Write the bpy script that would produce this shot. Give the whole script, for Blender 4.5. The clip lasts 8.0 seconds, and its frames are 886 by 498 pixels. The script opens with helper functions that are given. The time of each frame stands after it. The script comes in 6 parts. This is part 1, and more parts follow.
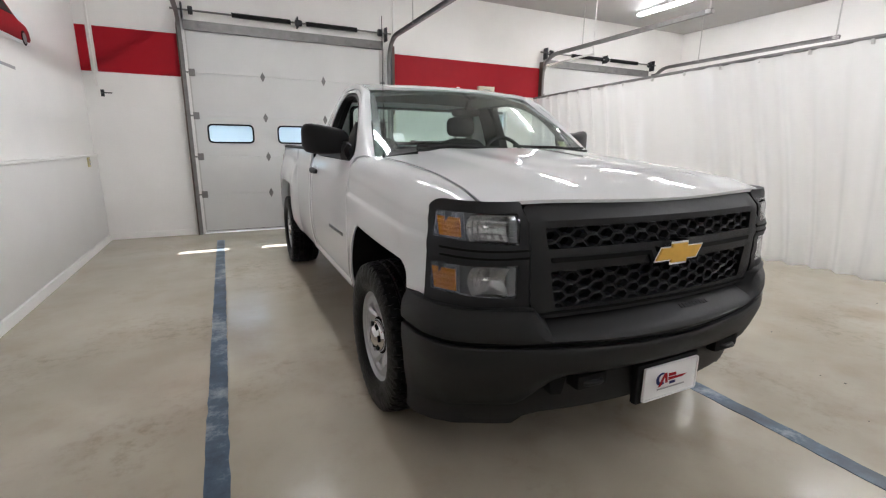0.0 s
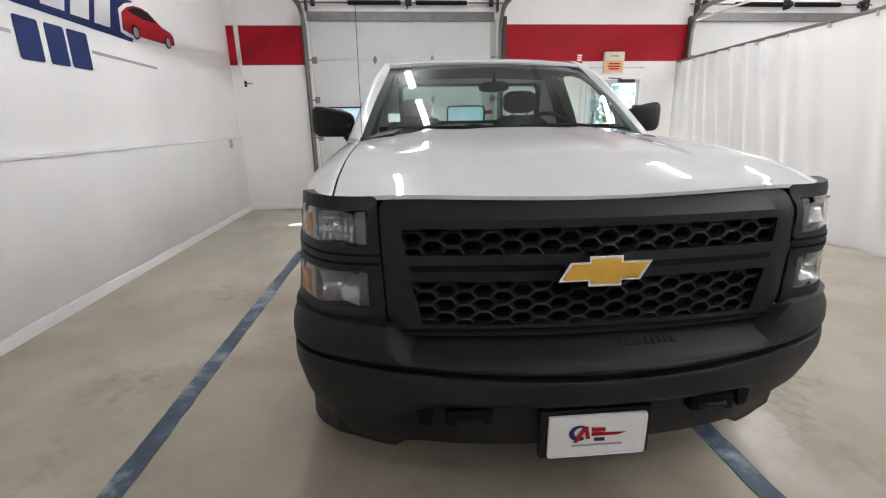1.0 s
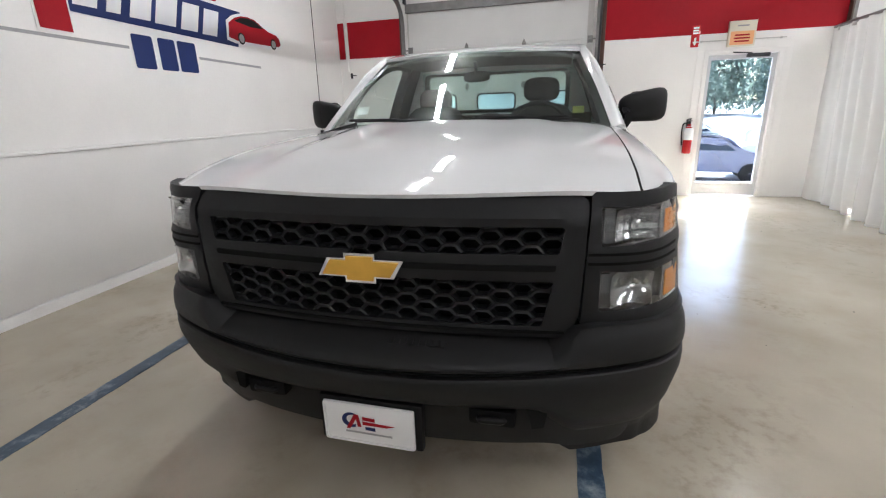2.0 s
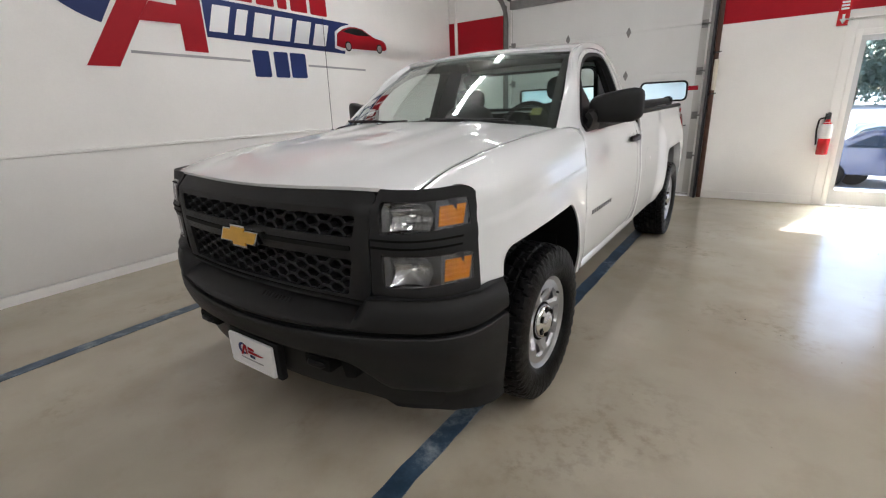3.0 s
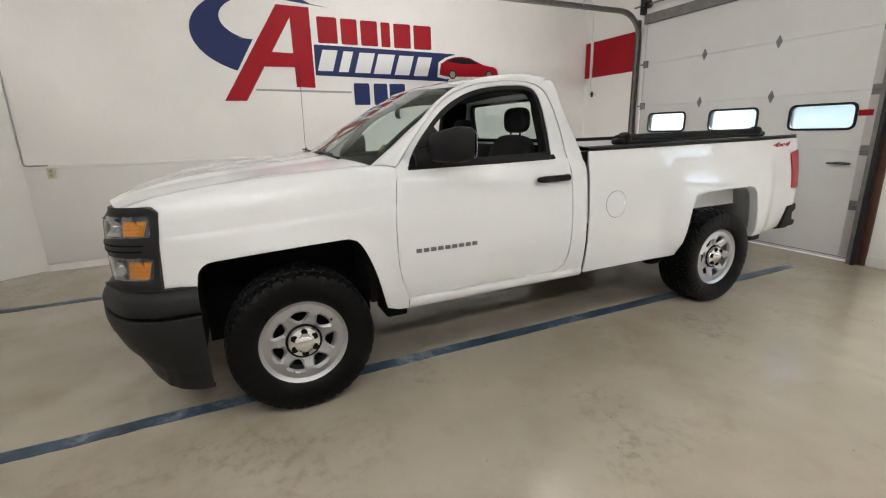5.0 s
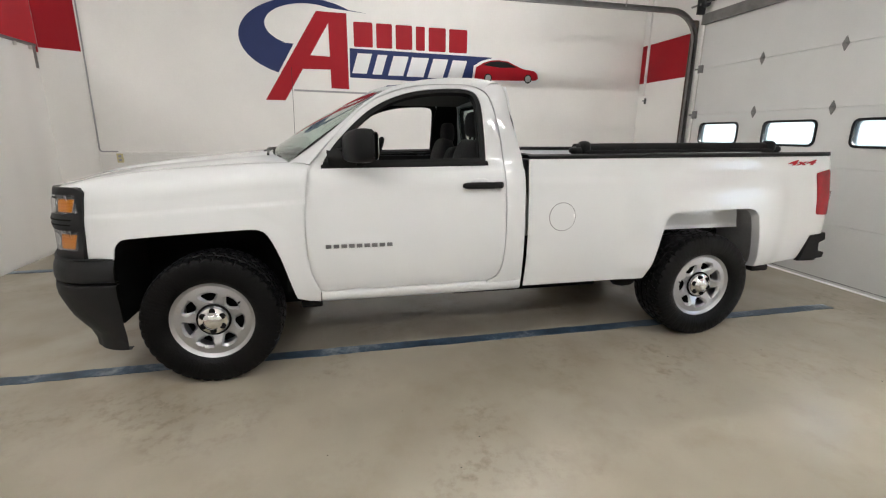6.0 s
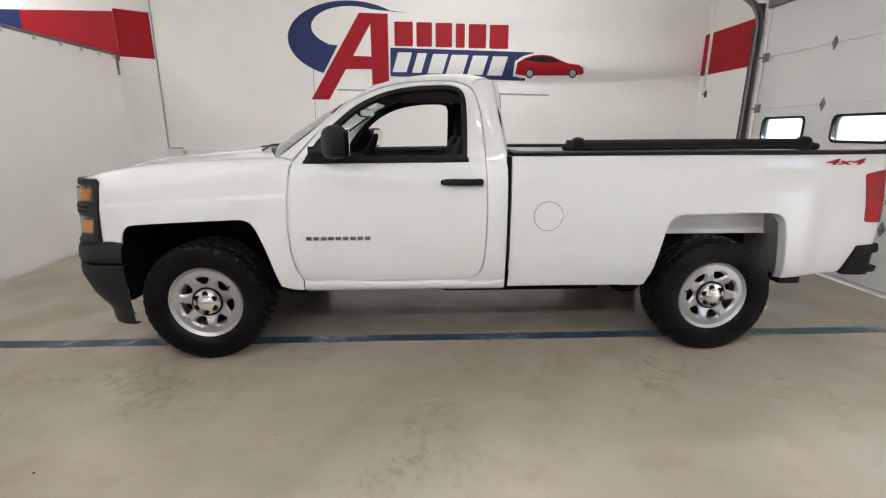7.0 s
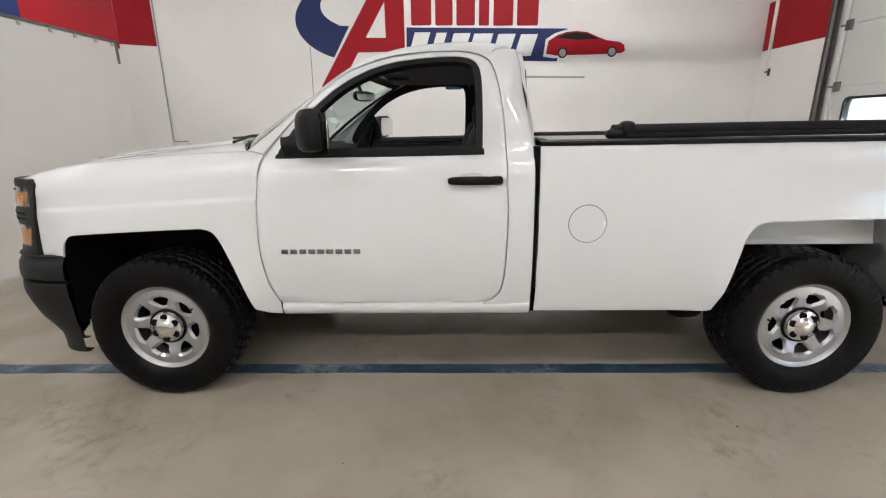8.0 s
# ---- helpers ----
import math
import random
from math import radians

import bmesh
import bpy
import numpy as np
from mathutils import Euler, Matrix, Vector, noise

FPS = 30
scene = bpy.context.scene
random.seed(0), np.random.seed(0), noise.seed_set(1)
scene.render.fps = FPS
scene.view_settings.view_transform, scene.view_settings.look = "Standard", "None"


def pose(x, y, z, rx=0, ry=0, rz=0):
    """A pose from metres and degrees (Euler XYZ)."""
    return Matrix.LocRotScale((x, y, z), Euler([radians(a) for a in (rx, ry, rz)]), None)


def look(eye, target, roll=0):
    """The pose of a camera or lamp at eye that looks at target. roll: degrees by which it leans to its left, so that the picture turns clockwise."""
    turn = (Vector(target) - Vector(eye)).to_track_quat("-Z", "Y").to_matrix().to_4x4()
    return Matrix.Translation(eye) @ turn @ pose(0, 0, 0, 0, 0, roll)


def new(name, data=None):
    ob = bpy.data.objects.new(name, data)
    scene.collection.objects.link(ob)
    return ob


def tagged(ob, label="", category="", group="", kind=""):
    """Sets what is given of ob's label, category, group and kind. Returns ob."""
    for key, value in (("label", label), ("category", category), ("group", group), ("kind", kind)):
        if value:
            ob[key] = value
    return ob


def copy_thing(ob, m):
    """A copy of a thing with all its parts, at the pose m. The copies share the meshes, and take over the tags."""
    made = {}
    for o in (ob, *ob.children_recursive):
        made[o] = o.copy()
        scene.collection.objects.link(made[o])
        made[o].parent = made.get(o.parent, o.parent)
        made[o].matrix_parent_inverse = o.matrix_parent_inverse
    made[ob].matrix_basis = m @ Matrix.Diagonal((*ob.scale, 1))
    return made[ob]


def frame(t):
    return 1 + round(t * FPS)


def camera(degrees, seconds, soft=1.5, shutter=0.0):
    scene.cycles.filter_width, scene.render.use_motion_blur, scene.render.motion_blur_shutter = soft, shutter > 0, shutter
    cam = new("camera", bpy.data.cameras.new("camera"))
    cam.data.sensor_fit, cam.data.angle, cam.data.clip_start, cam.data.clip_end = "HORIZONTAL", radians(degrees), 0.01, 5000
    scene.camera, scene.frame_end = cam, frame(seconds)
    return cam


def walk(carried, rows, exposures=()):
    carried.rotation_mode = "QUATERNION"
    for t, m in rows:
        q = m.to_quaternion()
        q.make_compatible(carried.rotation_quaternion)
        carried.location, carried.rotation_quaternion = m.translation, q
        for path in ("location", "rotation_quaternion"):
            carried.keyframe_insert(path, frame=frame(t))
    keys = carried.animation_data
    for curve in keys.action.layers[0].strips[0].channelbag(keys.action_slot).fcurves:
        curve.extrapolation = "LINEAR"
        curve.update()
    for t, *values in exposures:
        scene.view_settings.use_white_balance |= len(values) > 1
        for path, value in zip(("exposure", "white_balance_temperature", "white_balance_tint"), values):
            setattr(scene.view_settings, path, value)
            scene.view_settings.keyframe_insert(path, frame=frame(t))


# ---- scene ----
cam = camera(89.1, 8.0, 1.2)
PATH = [
    (0, (-1.648, -2.15, 1.373), (-0.806, -0.392, 0.925), 0.6),
    (0.5, (-1.141, -2.195, 1.376), (-0.651, -0.323, 0.871), -0.3),
    (1, (-0.593, -2.185, 1.395), (-0.439, -0.266, 0.851), -0.9),
    (1.5, (-0.021, -2.157, 1.397), (-0.195, -0.248, 0.828), -1.4),
    (1.7, (0.218, -2.156, 1.407), (-0.084, -0.266, 0.829), -1.6),
    (2.8, (1.546, -2.032, 1.436), (0.55, -0.409, 0.823), -2.4),
    (3, (1.769, -1.959, 1.447), (0.666, -0.404, 0.842), -2.5),
    (3.5, (2.301, -1.663, 1.471), (1.019, -0.238, 0.903), -1.9),
    (4, (2.749, -1.285, 1.471), (1.258, -0.07, 0.923), -2.1),
    (4.5, (3.066, -0.767, 1.472), (1.413, 0.231, 0.948), -2.1),
    (5, (3.357, -0.234, 1.487), (1.597, 0.568, 0.977), -1.6),
    (5.2, (3.442, -0.004, 1.472), (1.646, 0.716, 0.966), -1.3),
    (6.3, (3.761, 1.03, 1.473), (1.848, 1.345, 0.983), 0.8),
    (6.5, (3.773, 1.167, 1.468), (1.85, 1.413, 0.979), 0.8),
    (7, (3.799, 1.403, 1.468), (1.866, 1.495, 0.964), 0.2),
    (7.5, (3.66, 1.501, 1.456), (1.731, 1.514, 0.929), -0),
    (8, (3.185, 1.535, 1.436), (1.259, 1.499, 0.896), -0.6),
]
walk(cam, [(t, look(eye, target, roll)) for t, eye, target, roll in PATH], [(0.0, 2.36, 5800, 12), (1.5, 2.40, 5750, 12), (3.0, 2.04, 5950, 12), (4.5, 2.12, 6150, 10), (6.5, 2.23, 6050, 11), (8.0, 2.25, 6000, 12)])
from mathutils import geometry


# ---- world, sun and exposure ----
world = bpy.data.worlds.new("sky")
scene.world = world
world.use_nodes = True
wn = world.node_tree.nodes
sky = wn.new("ShaderNodeTexSky")
sky.sky_type = "NISHITA"
sky.sun_disc = False
sky.sun_elevation = radians(46)
sky.sun_rotation = radians(19)
world.node_tree.links.new(sky.outputs[0], wn["Background"].inputs[0])
wn["Background"].inputs[1].default_value = 0.15

sun_data = bpy.data.lights.new("sun", "SUN")
sun_data.energy, sun_data.angle, sun_data.color = 4.5, radians(0.5), (1.0, 0.95, 0.87)
sun = new("sun", sun_data)
sun.matrix_world = look((3.2, 7.4, 4.0), (2.59, 5.63, 2.02))

TUBE_GLOW = 16.0


# ---- materials ----
def principled(name):
    m = bpy.data.materials.new(name)
    m.use_nodes = True
    return m, m.node_tree.nodes, m.node_tree.links, m.node_tree.nodes["Principled BSDF"]


def mat(name, col, rough=0.5, metal=0.0, var=0.08, scale=2.5, fine=60.0, bump=0.0, bscale=90.0, coat=0.0, rvar=0.08, spec=0.5):
    """Paint, plastic, metal or cloth: base colour that drifts at two scales, gloss that drifts, and a fine relief."""
    m, n, l, b = principled(name)
    tc = n.new("ShaderNodeTexCoord")
    big, small = n.new("ShaderNodeTexNoise"), n.new("ShaderNodeTexNoise")
    big.inputs["Scale"].default_value, big.inputs["Detail"].default_value = scale, 5
    small.inputs["Scale"].default_value, small.inputs["Detail"].default_value = fine, 3
    for t in (big, small):
        l.new(tc.outputs["Object"], t.inputs["Vector"])
    add = n.new("ShaderNodeMath")
    add.operation = "MULTIPLY_ADD"
    l.new(small.outputs[0], add.inputs[0])
    add.inputs[1].default_value = 0.35
    l.new(big.outputs[0], add.inputs[2])
    ramp = n.new("ShaderNodeMapRange")
    ramp.inputs["From Min"].default_value, ramp.inputs["From Max"].default_value = 0.35, 1.0
    ramp.inputs["To Min"].default_value, ramp.inputs["To Max"].default_value = 1 - var, 1 + var * 0.5
    l.new(add.outputs[0], ramp.inputs[0])
    mul = n.new("ShaderNodeMix")
    mul.data_type, mul.blend_type = "RGBA", "MULTIPLY"
    mul.inputs["Factor"].default_value = 1
    mul.inputs["A"].default_value = (*col, 1)
    l.new(ramp.outputs[0], mul.inputs["B"])
    l.new(mul.outputs["Result"], b.inputs["Base Color"])
    rr = n.new("ShaderNodeMapRange")
    low, top = max(0.02, rough - rvar), min(1, rough + rvar)
    if low < 0.28 < top:
        low, top = (low, 0.265) if rough < 0.28 else (0.285, top)
    rr.inputs["To Min"].default_value, rr.inputs["To Max"].default_value = low, top
    l.new(big.outputs[0], rr.inputs[0])
    l.new(rr.outputs[0], b.inputs["Roughness"])
    b.inputs["Metallic"].default_value = metal
    b.inputs["Coat Weight"].default_value = coat
    b.inputs["Specular IOR Level"].default_value = spec
    b.inputs["Coat Roughness"].default_value = 0.03
    if bump:
        bn = n.new("ShaderNodeTexNoise")
        bn.inputs["Scale"].default_value, bn.inputs["Detail"].default_value = bscale, 4
        l.new(tc.outputs["Object"], bn.inputs["Vector"])
        bp = n.new("ShaderNodeBump")
        bp.inputs["Strength"].default_value, bp.inputs["Distance"].default_value = bump, 0.004
        l.new(bn.outputs[0], bp.inputs["Height"])
        l.new(bp.outputs[0], b.inputs["Normal"])
    return m


def glass(name, col, rough=0.0):
    m, n, l, b = principled(name)
    b.inputs["Base Color"].default_value = (*col, 1)
    b.inputs["Roughness"].default_value = rough
    b.inputs["Transmission Weight"].default_value = 1
    b.inputs["IOR"].default_value = 1.45
    return m


def glow(name, col, strength):
    m, n, l, b = principled(name)
    b.inputs["Base Color"].default_value = (0.8, 0.8, 0.8, 1)
    b.inputs["Emission Color"].default_value = (*col, 1)
    b.inputs["Emission Strength"].default_value = strength
    return m


def floor_material():
    """Sealed beige concrete: cloudy tone, brown stains, dark specks and scuffs, a worn gloss."""
    m, n, l, b = principled("sealed_concrete")
    tc = n.new("ShaderNodeTexCoord")

    def noise_at(scale, detail=6, rough=0.6):
        t = n.new("ShaderNodeTexNoise")
        t.inputs["Scale"].default_value, t.inputs["Detail"].default_value, t.inputs["Roughness"].default_value = scale, detail, rough
        l.new(tc.outputs["Object"], t.inputs["Vector"])
        return t.outputs[0]

    def band(src, lo, hi, a=0.0, z=1.0):
        r = n.new("ShaderNodeMapRange")
        for k, v in zip(("From Min", "From Max", "To Min", "To Max"), (lo, hi, a, z)):
            r.inputs[k].default_value = v
        l.new(src, r.inputs[0])
        return r.outputs[0]

    def mix(fac, a, c):
        x = n.new("ShaderNodeMix")
        x.data_type = "RGBA"
        l.new(fac, x.inputs["Factor"])
        for key, v in (("A", a), ("B", c)):
            if isinstance(v, tuple):
                x.inputs[key].default_value = (*v, 1)
            else:
                l.new(v, x.inputs[key])
        return x.outputs["Result"]

    def times(a, c):
        x = n.new("ShaderNodeMath")
        x.operation = "MULTIPLY"
        l.new(a, x.inputs[0])
        l.new(c, x.inputs[1])
        return x.outputs[0]

    tone = mix(band(noise_at(0.9, 3), 0.3, 0.7), (0.385, 0.348, 0.272), (0.50, 0.452, 0.366))
    stain = times(band(noise_at(1.3, 4, 0.5), 0.42, 0.75), band(noise_at(0.5, 3), 0.40, 0.75))
    tone = mix(band(stain, 0, 1, 0, 0.80), tone, (0.25, 0.19, 0.12))
    tone = mix(band(noise_at(2.7, 5, 0.65), 0.52, 0.74, 0, 0.32), tone, (0.30, 0.245, 0.165))
    scuff = times(band(noise_at(14, 5, 0.65), 0.48, 0.68), band(noise_at(1.1, 3), 0.50, 0.70))
    tone = mix(band(scuff, 0, 1, 0, 0.45), tone, (0.16, 0.125, 0.08))
    speck = times(band(noise_at(55, 2), 0.74, 0.78), band(noise_at(2.2, 3), 0.52, 0.6))
    tone = mix(band(speck, 0, 1, 0, 0.8), tone, (0.06, 0.05, 0.045))
    l.new(tone, b.inputs["Base Color"])
    l.new(band(noise_at(2.6, 2), 0.3, 0.7, 0.16, 0.262), b.inputs["Roughness"])
    bp = n.new("ShaderNodeBump")
    bp.inputs["Strength"].default_value, bp.inputs["Distance"].default_value = 0.12, 0.004
    l.new(noise_at(22, 5), bp.inputs["Height"])
    l.new(bp.outputs[0], b.inputs["Normal"])
    return m


def worn_line(name):
    """Blue floor paint, scuffed through to a pale chalky grey."""
    m, n, l, b = principled(name)
    tc = n.new("ShaderNodeTexCoord")
    t, u = n.new("ShaderNodeTexNoise"), n.new("ShaderNodeTexNoise")
    t.inputs["Scale"].default_value, t.inputs["Detail"].default_value, t.inputs["Roughness"].default_value = 5, 8, 0.72
    u.inputs["Scale"].default_value = 1.1
    ad = n.new("ShaderNodeMath")
    ad.operation = "ADD"
    for s in (t, u):
        l.new(tc.outputs["Object"], s.inputs["Vector"])
    l.new(t.outputs[0], ad.inputs[0])
    l.new(u.outputs[0], ad.inputs[1])
    r = n.new("ShaderNodeValToRGB")
    r.color_ramp.elements[0].position, r.color_ramp.elements[0].color = 0.41, (0.018, 0.037, 0.064, 1)
    r.color_ramp.elements[1].position, r.color_ramp.elements[1].color = 0.61, (0.33, 0.37, 0.39, 1)
    e = r.color_ramp.elements.new(0.51)
    e.color = (0.048, 0.086, 0.138, 1)
    h = n.new("ShaderNodeMath")
    h.operation = "MULTIPLY"
    h.inputs[1].default_value = 0.5
    l.new(ad.outputs[0], h.inputs[0])
    l.new(h.outputs[0], r.inputs[0])
    l.new(r.outputs[0], b.inputs["Base Color"])
    b.inputs["Roughness"].default_value = 0.38
    return m


def curtain_material():
    m, n, l, b = principled("curtain_vinyl")
    b.inputs["Base Color"].default_value = (0.74, 0.73, 0.71, 1)
    b.inputs["Roughness"].default_value = 0.22
    tr = n.new("ShaderNodeBsdfTranslucent")
    tr.inputs[0].default_value = (0.9, 0.9, 0.9, 1)
    mx = n.new("ShaderNodeMixShader")
    mx.inputs[0].default_value = 0.5
    l.new(b.outputs[0], mx.inputs[1])
    l.new(tr.outputs[0], mx.inputs[2])
    l.new(mx.outputs[0], n["Material Output"].inputs[0])
    return m


WALL = mat("wall_white", (0.87, 0.857, 0.836), 0.5, var=0.07, scale=1.3, bump=0.15, bscale=30)
PANEL = mat("wall_panel", (0.80, 0.79, 0.775), 0.32, var=0.06, scale=1.6, bump=0.08, bscale=14)
RED = mat("red_wall_paint", (0.36, 0.006, 0.015), 0.45, var=0.10, spec=0.18)
BLUE = mat("blue_wall_paint", (0.016, 0.030, 0.125), 0.45, var=0.10, spec=0.25)
WHITE = mat("white_vinyl", (0.82, 0.82, 0.83), 0.4, var=0.04)
GREY = mat("grey_vinyl", (0.36, 0.36, 0.37), 0.45, var=0.05)
# Ceiling grey is kept dark to cut windshield glare and light on the bonnet.
CEIL = mat("ceiling_dimmed_grey", (0.44, 0.43, 0.42), 0.7, var=0.06)
FLOOR = floor_material()
LINE = worn_line("blue_floor_line")
CURTAIN = curtain_material()
DOORPANEL = mat("door_panel_white", (0.70, 0.70, 0.69), 0.42, var=0.07, scale=1.8, bump=0.1, bscale=45)
STEEL = mat("galvanised_steel", (0.25, 0.245, 0.24), 0.5, 0.6, var=0.3, scale=9)
DARKSTEEL = mat("dark_steel", (0.05, 0.05, 0.055), 0.45, 0.6, var=0.3, scale=12)
RUSTY = mat("rusty_brown_steel", (0.10, 0.075, 0.06), 0.55, 0.3, var=0.4, scale=7)
BROWN = mat("brown_trim", (0.10, 0.045, 0.03), 0.5, var=0.35, scale=6)
RUBBER = mat("black_rubber", (0.008, 0.008, 0.0085), 0.55, var=0.3, spec=0.25)
CONDUIT = mat("conduit_paint", (0.55, 0.54, 0.52), 0.5, var=0.1)
TUBE = glow("lamp_tube", (1.0, 0.94, 0.85), TUBE_GLOW)
FIXTURE = mat("lamp_fixture", (0.75, 0.75, 0.75), 0.4, var=0.05)
WINDOW = glass("window_glass", (0.93, 0.96, 0.97))
ACRYLIC = glass("cloudy_acrylic", (0.52, 0.60, 0.61), 0.30)
ALU = mat("door_frame_alu", (0.62, 0.63, 0.64), 0.4, 0.2, var=0.08)
EXTRED = mat("extinguisher_red", (0.55, 0.015, 0.02), 0.25, var=0.05, coat=0.5)
ORANGE = mat("orange_paper", (0.85, 0.45, 0.22), 0.7, var=0.05)
IVORY = mat("ivory_plastic", (0.74, 0.70, 0.58), 0.45, var=0.05)
GRIT = mat("dirt_crumbs", (0.03, 0.025, 0.02), 0.9, var=0.4)
CREAM = mat("cream_plastic", (0.62, 0.55, 0.32), 0.45, var=0.05)

PAINT = mat("truck_white_paint", (0.70, 0.712, 0.722), 0.6, var=0.0, scale=1.2, coat=1.0, rvar=0.0, spec=0.15)
PLASTIC = mat("grained_grey_plastic", (0.0118, 0.0121, 0.0129), 0.50, var=0.2, scale=4, bump=0.25, bscale=420, rvar=0.1, spec=0.27)
BLACK = mat("black_plastic", (0.005, 0.005, 0.0055), 0.5, var=0.2, bump=0.1, bscale=300, spec=0.25)
LINER = mat("wheel_liner", (0.005, 0.005, 0.005), 0.85, var=0.3, spec=0.15)
BADGE = mat("badge_grey", (0.22, 0.22, 0.23), 0.3, 0.8, var=0.1)
TYRE = mat("tyre_rubber", (0.0028, 0.0028, 0.0031), 0.38, var=0.6, scale=11, bump=0.7, bscale=110, rvar=0.16, spec=0.15)
RIM = mat("silver_wheel_paint", (0.46, 0.465, 0.48), 0.34, 0.85, var=0.12, scale=8)
CHROME = mat("chrome", (0.82, 0.82, 0.83), 0.08, 1.0, var=0.05, rvar=0.03)
GOLD = mat("gold_emblem", (0.72, 0.42, 0.06), 0.28, 0.35, var=0.12, scale=20)
AMBER = mat("amber_lens", (0.44, 0.150, 0.003), 0.16, var=0.30, scale=24, fine=120, bump=0.6, bscale=110, coat=0.5, spec=0.4)
REFLECTOR = mat("lamp_reflector", (0.40, 0.41, 0.42), 0.09, 1.0, var=0.25, scale=18, bump=0.3, bscale=60, rvar=0.04)
LAMPGREY = mat("lamp_bowl", (0.10, 0.105, 0.11), 0.2, 0.6, var=0.15)
LENS = glass("lamp_lens", (0.97, 0.98, 0.98))
SHIELD = glass("windshield_glass", (0.74, 0.86, 0.82))
TAIL = mat("red_lens", (0.34, 0.004, 0.010), 0.15, var=0.45, scale=14, coat=0.4, spec=0.3)
CABIN = mat("cabin_trim", (0.005, 0.005, 0.0053), 0.7, var=0.2, bump=0.2, bscale=250, spec=0.2)
LINING = mat("headliner_cloth", (0.05, 0.05, 0.05), 0.9, var=0.1)
SEAT = mat("seat_cloth", (0.008, 0.008, 0.009), 0.85, var=0.25, bump=0.3, bscale=300)
PLATE = mat("plate_white", (0.80, 0.80, 0.81), 0.4, var=0.03)
GALV = mat("wheelhouse_metal", (0.42, 0.42, 0.42), 0.4, 0.6, var=0.4, scale=5)
YELLOW = mat("yellow_tag", (0.12, 0.13, 0.015), 0.6)


# ---- mesh tools ----
def part(name, bm, material, parent=None, label="", sharp=38):
    """Links a bmesh as one mesh object, under a thing or a part if one is given."""
    me = bpy.data.meshes.new(name)
    bm.normal_update()
    bm.to_mesh(me)
    bm.free()
    me.shade_smooth()
    me.set_sharp_from_angle(angle=radians(sharp))
    me.materials.append(material)
    ob = new(name, me)
    ob.parent = parent
    return tagged(ob, label)


def thing(name, label, category, group="", kind="", at=(0, 0, 0)):
    ob = tagged(new(name), label, category, group, kind)
    ob.location = at
    return ob


def join(*bms):
    out = bmesh.new()
    for b in bms:
        me = bpy.data.meshes.new("tmp")
        b.to_mesh(me)
        b.free()
        out.from_mesh(me)
        bpy.data.meshes.remove(me)
    return out


def moved(bm, m):
    bmesh.ops.transform(bm, matrix=m, verts=bm.verts)
    if m.determinant() < 0:
        bmesh.ops.reverse_faces(bm, faces=bm.faces)
    return bm


def side_of(bm, s):
    """The mesh, mirrored over x for s = -1."""
    return bm if s > 0 else moved(bm, Matrix.Diagonal((-1, 1, 1, 1)))


def box(lo, hi, bevel=0.0, seg=2):
    bm = bmesh.new()
    lo, hi = Vector(lo), Vector(hi)
    bmesh.ops.create_cube(bm, size=1, matrix=Matrix.Translation((lo + hi) / 2) @ Matrix.Diagonal((*(hi - lo), 1)))
    if bevel:
        bmesh.ops.bevel(bm, geom=bm.edges[:], offset=bevel, segments=seg, affect="EDGES", profile=0.6)
    return bm


def blob(centre, radii, power=3.0, n=20):
    """A rounded box: a superellipsoid."""
    bm = bmesh.new()
    bmesh.ops.create_uvsphere(bm, u_segments=n * 2, v_segments=n, radius=1)
    for v in bm.verts:
        k = sum(abs(c) ** power for c in v.co) ** (-1 / power)
        v.co = Vector([c * k * r + o for c, r, o in zip(v.co, radii, centre)])
    return bm


def solid(bm, thick):
    """Gives an open sheet a back, thick behind it, and closes its rim."""
    bm.normal_update()
    front, rim = bm.faces[:], [e for e in bm.edges if e.is_boundary]
    back = {v: bm.verts.new(v.co - v.normal * abs(thick)) for v in bm.verts[:]}
    loops = [(l.vert, l.link_loop_next.vert) for e in rim for l in e.link_loops]
    for f in front:
        bm.faces.new([back[v] for v in reversed(f.verts)])
    for a, b in loops:
        bm.faces.new((b, a, back[a], back[b]))
    return bm


def gridf(fn, nu, nv, thick=0.0):
    """A sheet of quads over u, v from 0 to 1; thick: made solid on its back."""
    bm = bmesh.new()
    rows = [[bm.verts.new(fn(i / nu, j / nv)) for i in range(nu + 1)] for j in range(nv + 1)]
    for a, b in zip(rows, rows[1:]):
        for i in range(nu):
            bm.faces.new((a[i], a[i + 1], b[i + 1], b[i]))
    if thick:
        solid(bm, thick)
    return bm


def spline(pts, k):
    """A point on a smooth curve through pts, k from 0 to 1."""
    n = len(pts) - 1
    i = min(int(k * n), n - 1)
    t = k * n - i
    p = [Vector(pts[min(max(j, 0), n)]) for j in (i - 1, i, i + 1, i + 2)]
    return 0.5 * (2 * p[1] + (p[2] - p[0]) * t + (2 * p[0] - 5 * p[1] + 4 * p[2] - p[3]) * t**2 + (3 * p[1] - p[0] - 3 * p[2] + p[3]) * t**3)


def loft(rows, nu, nv, thick=0.0):
    """A smooth sheet through rows of control points."""
    return gridf(lambda u, v: spline([spline(r, u) for r in rows], v), nu, nv, thick)


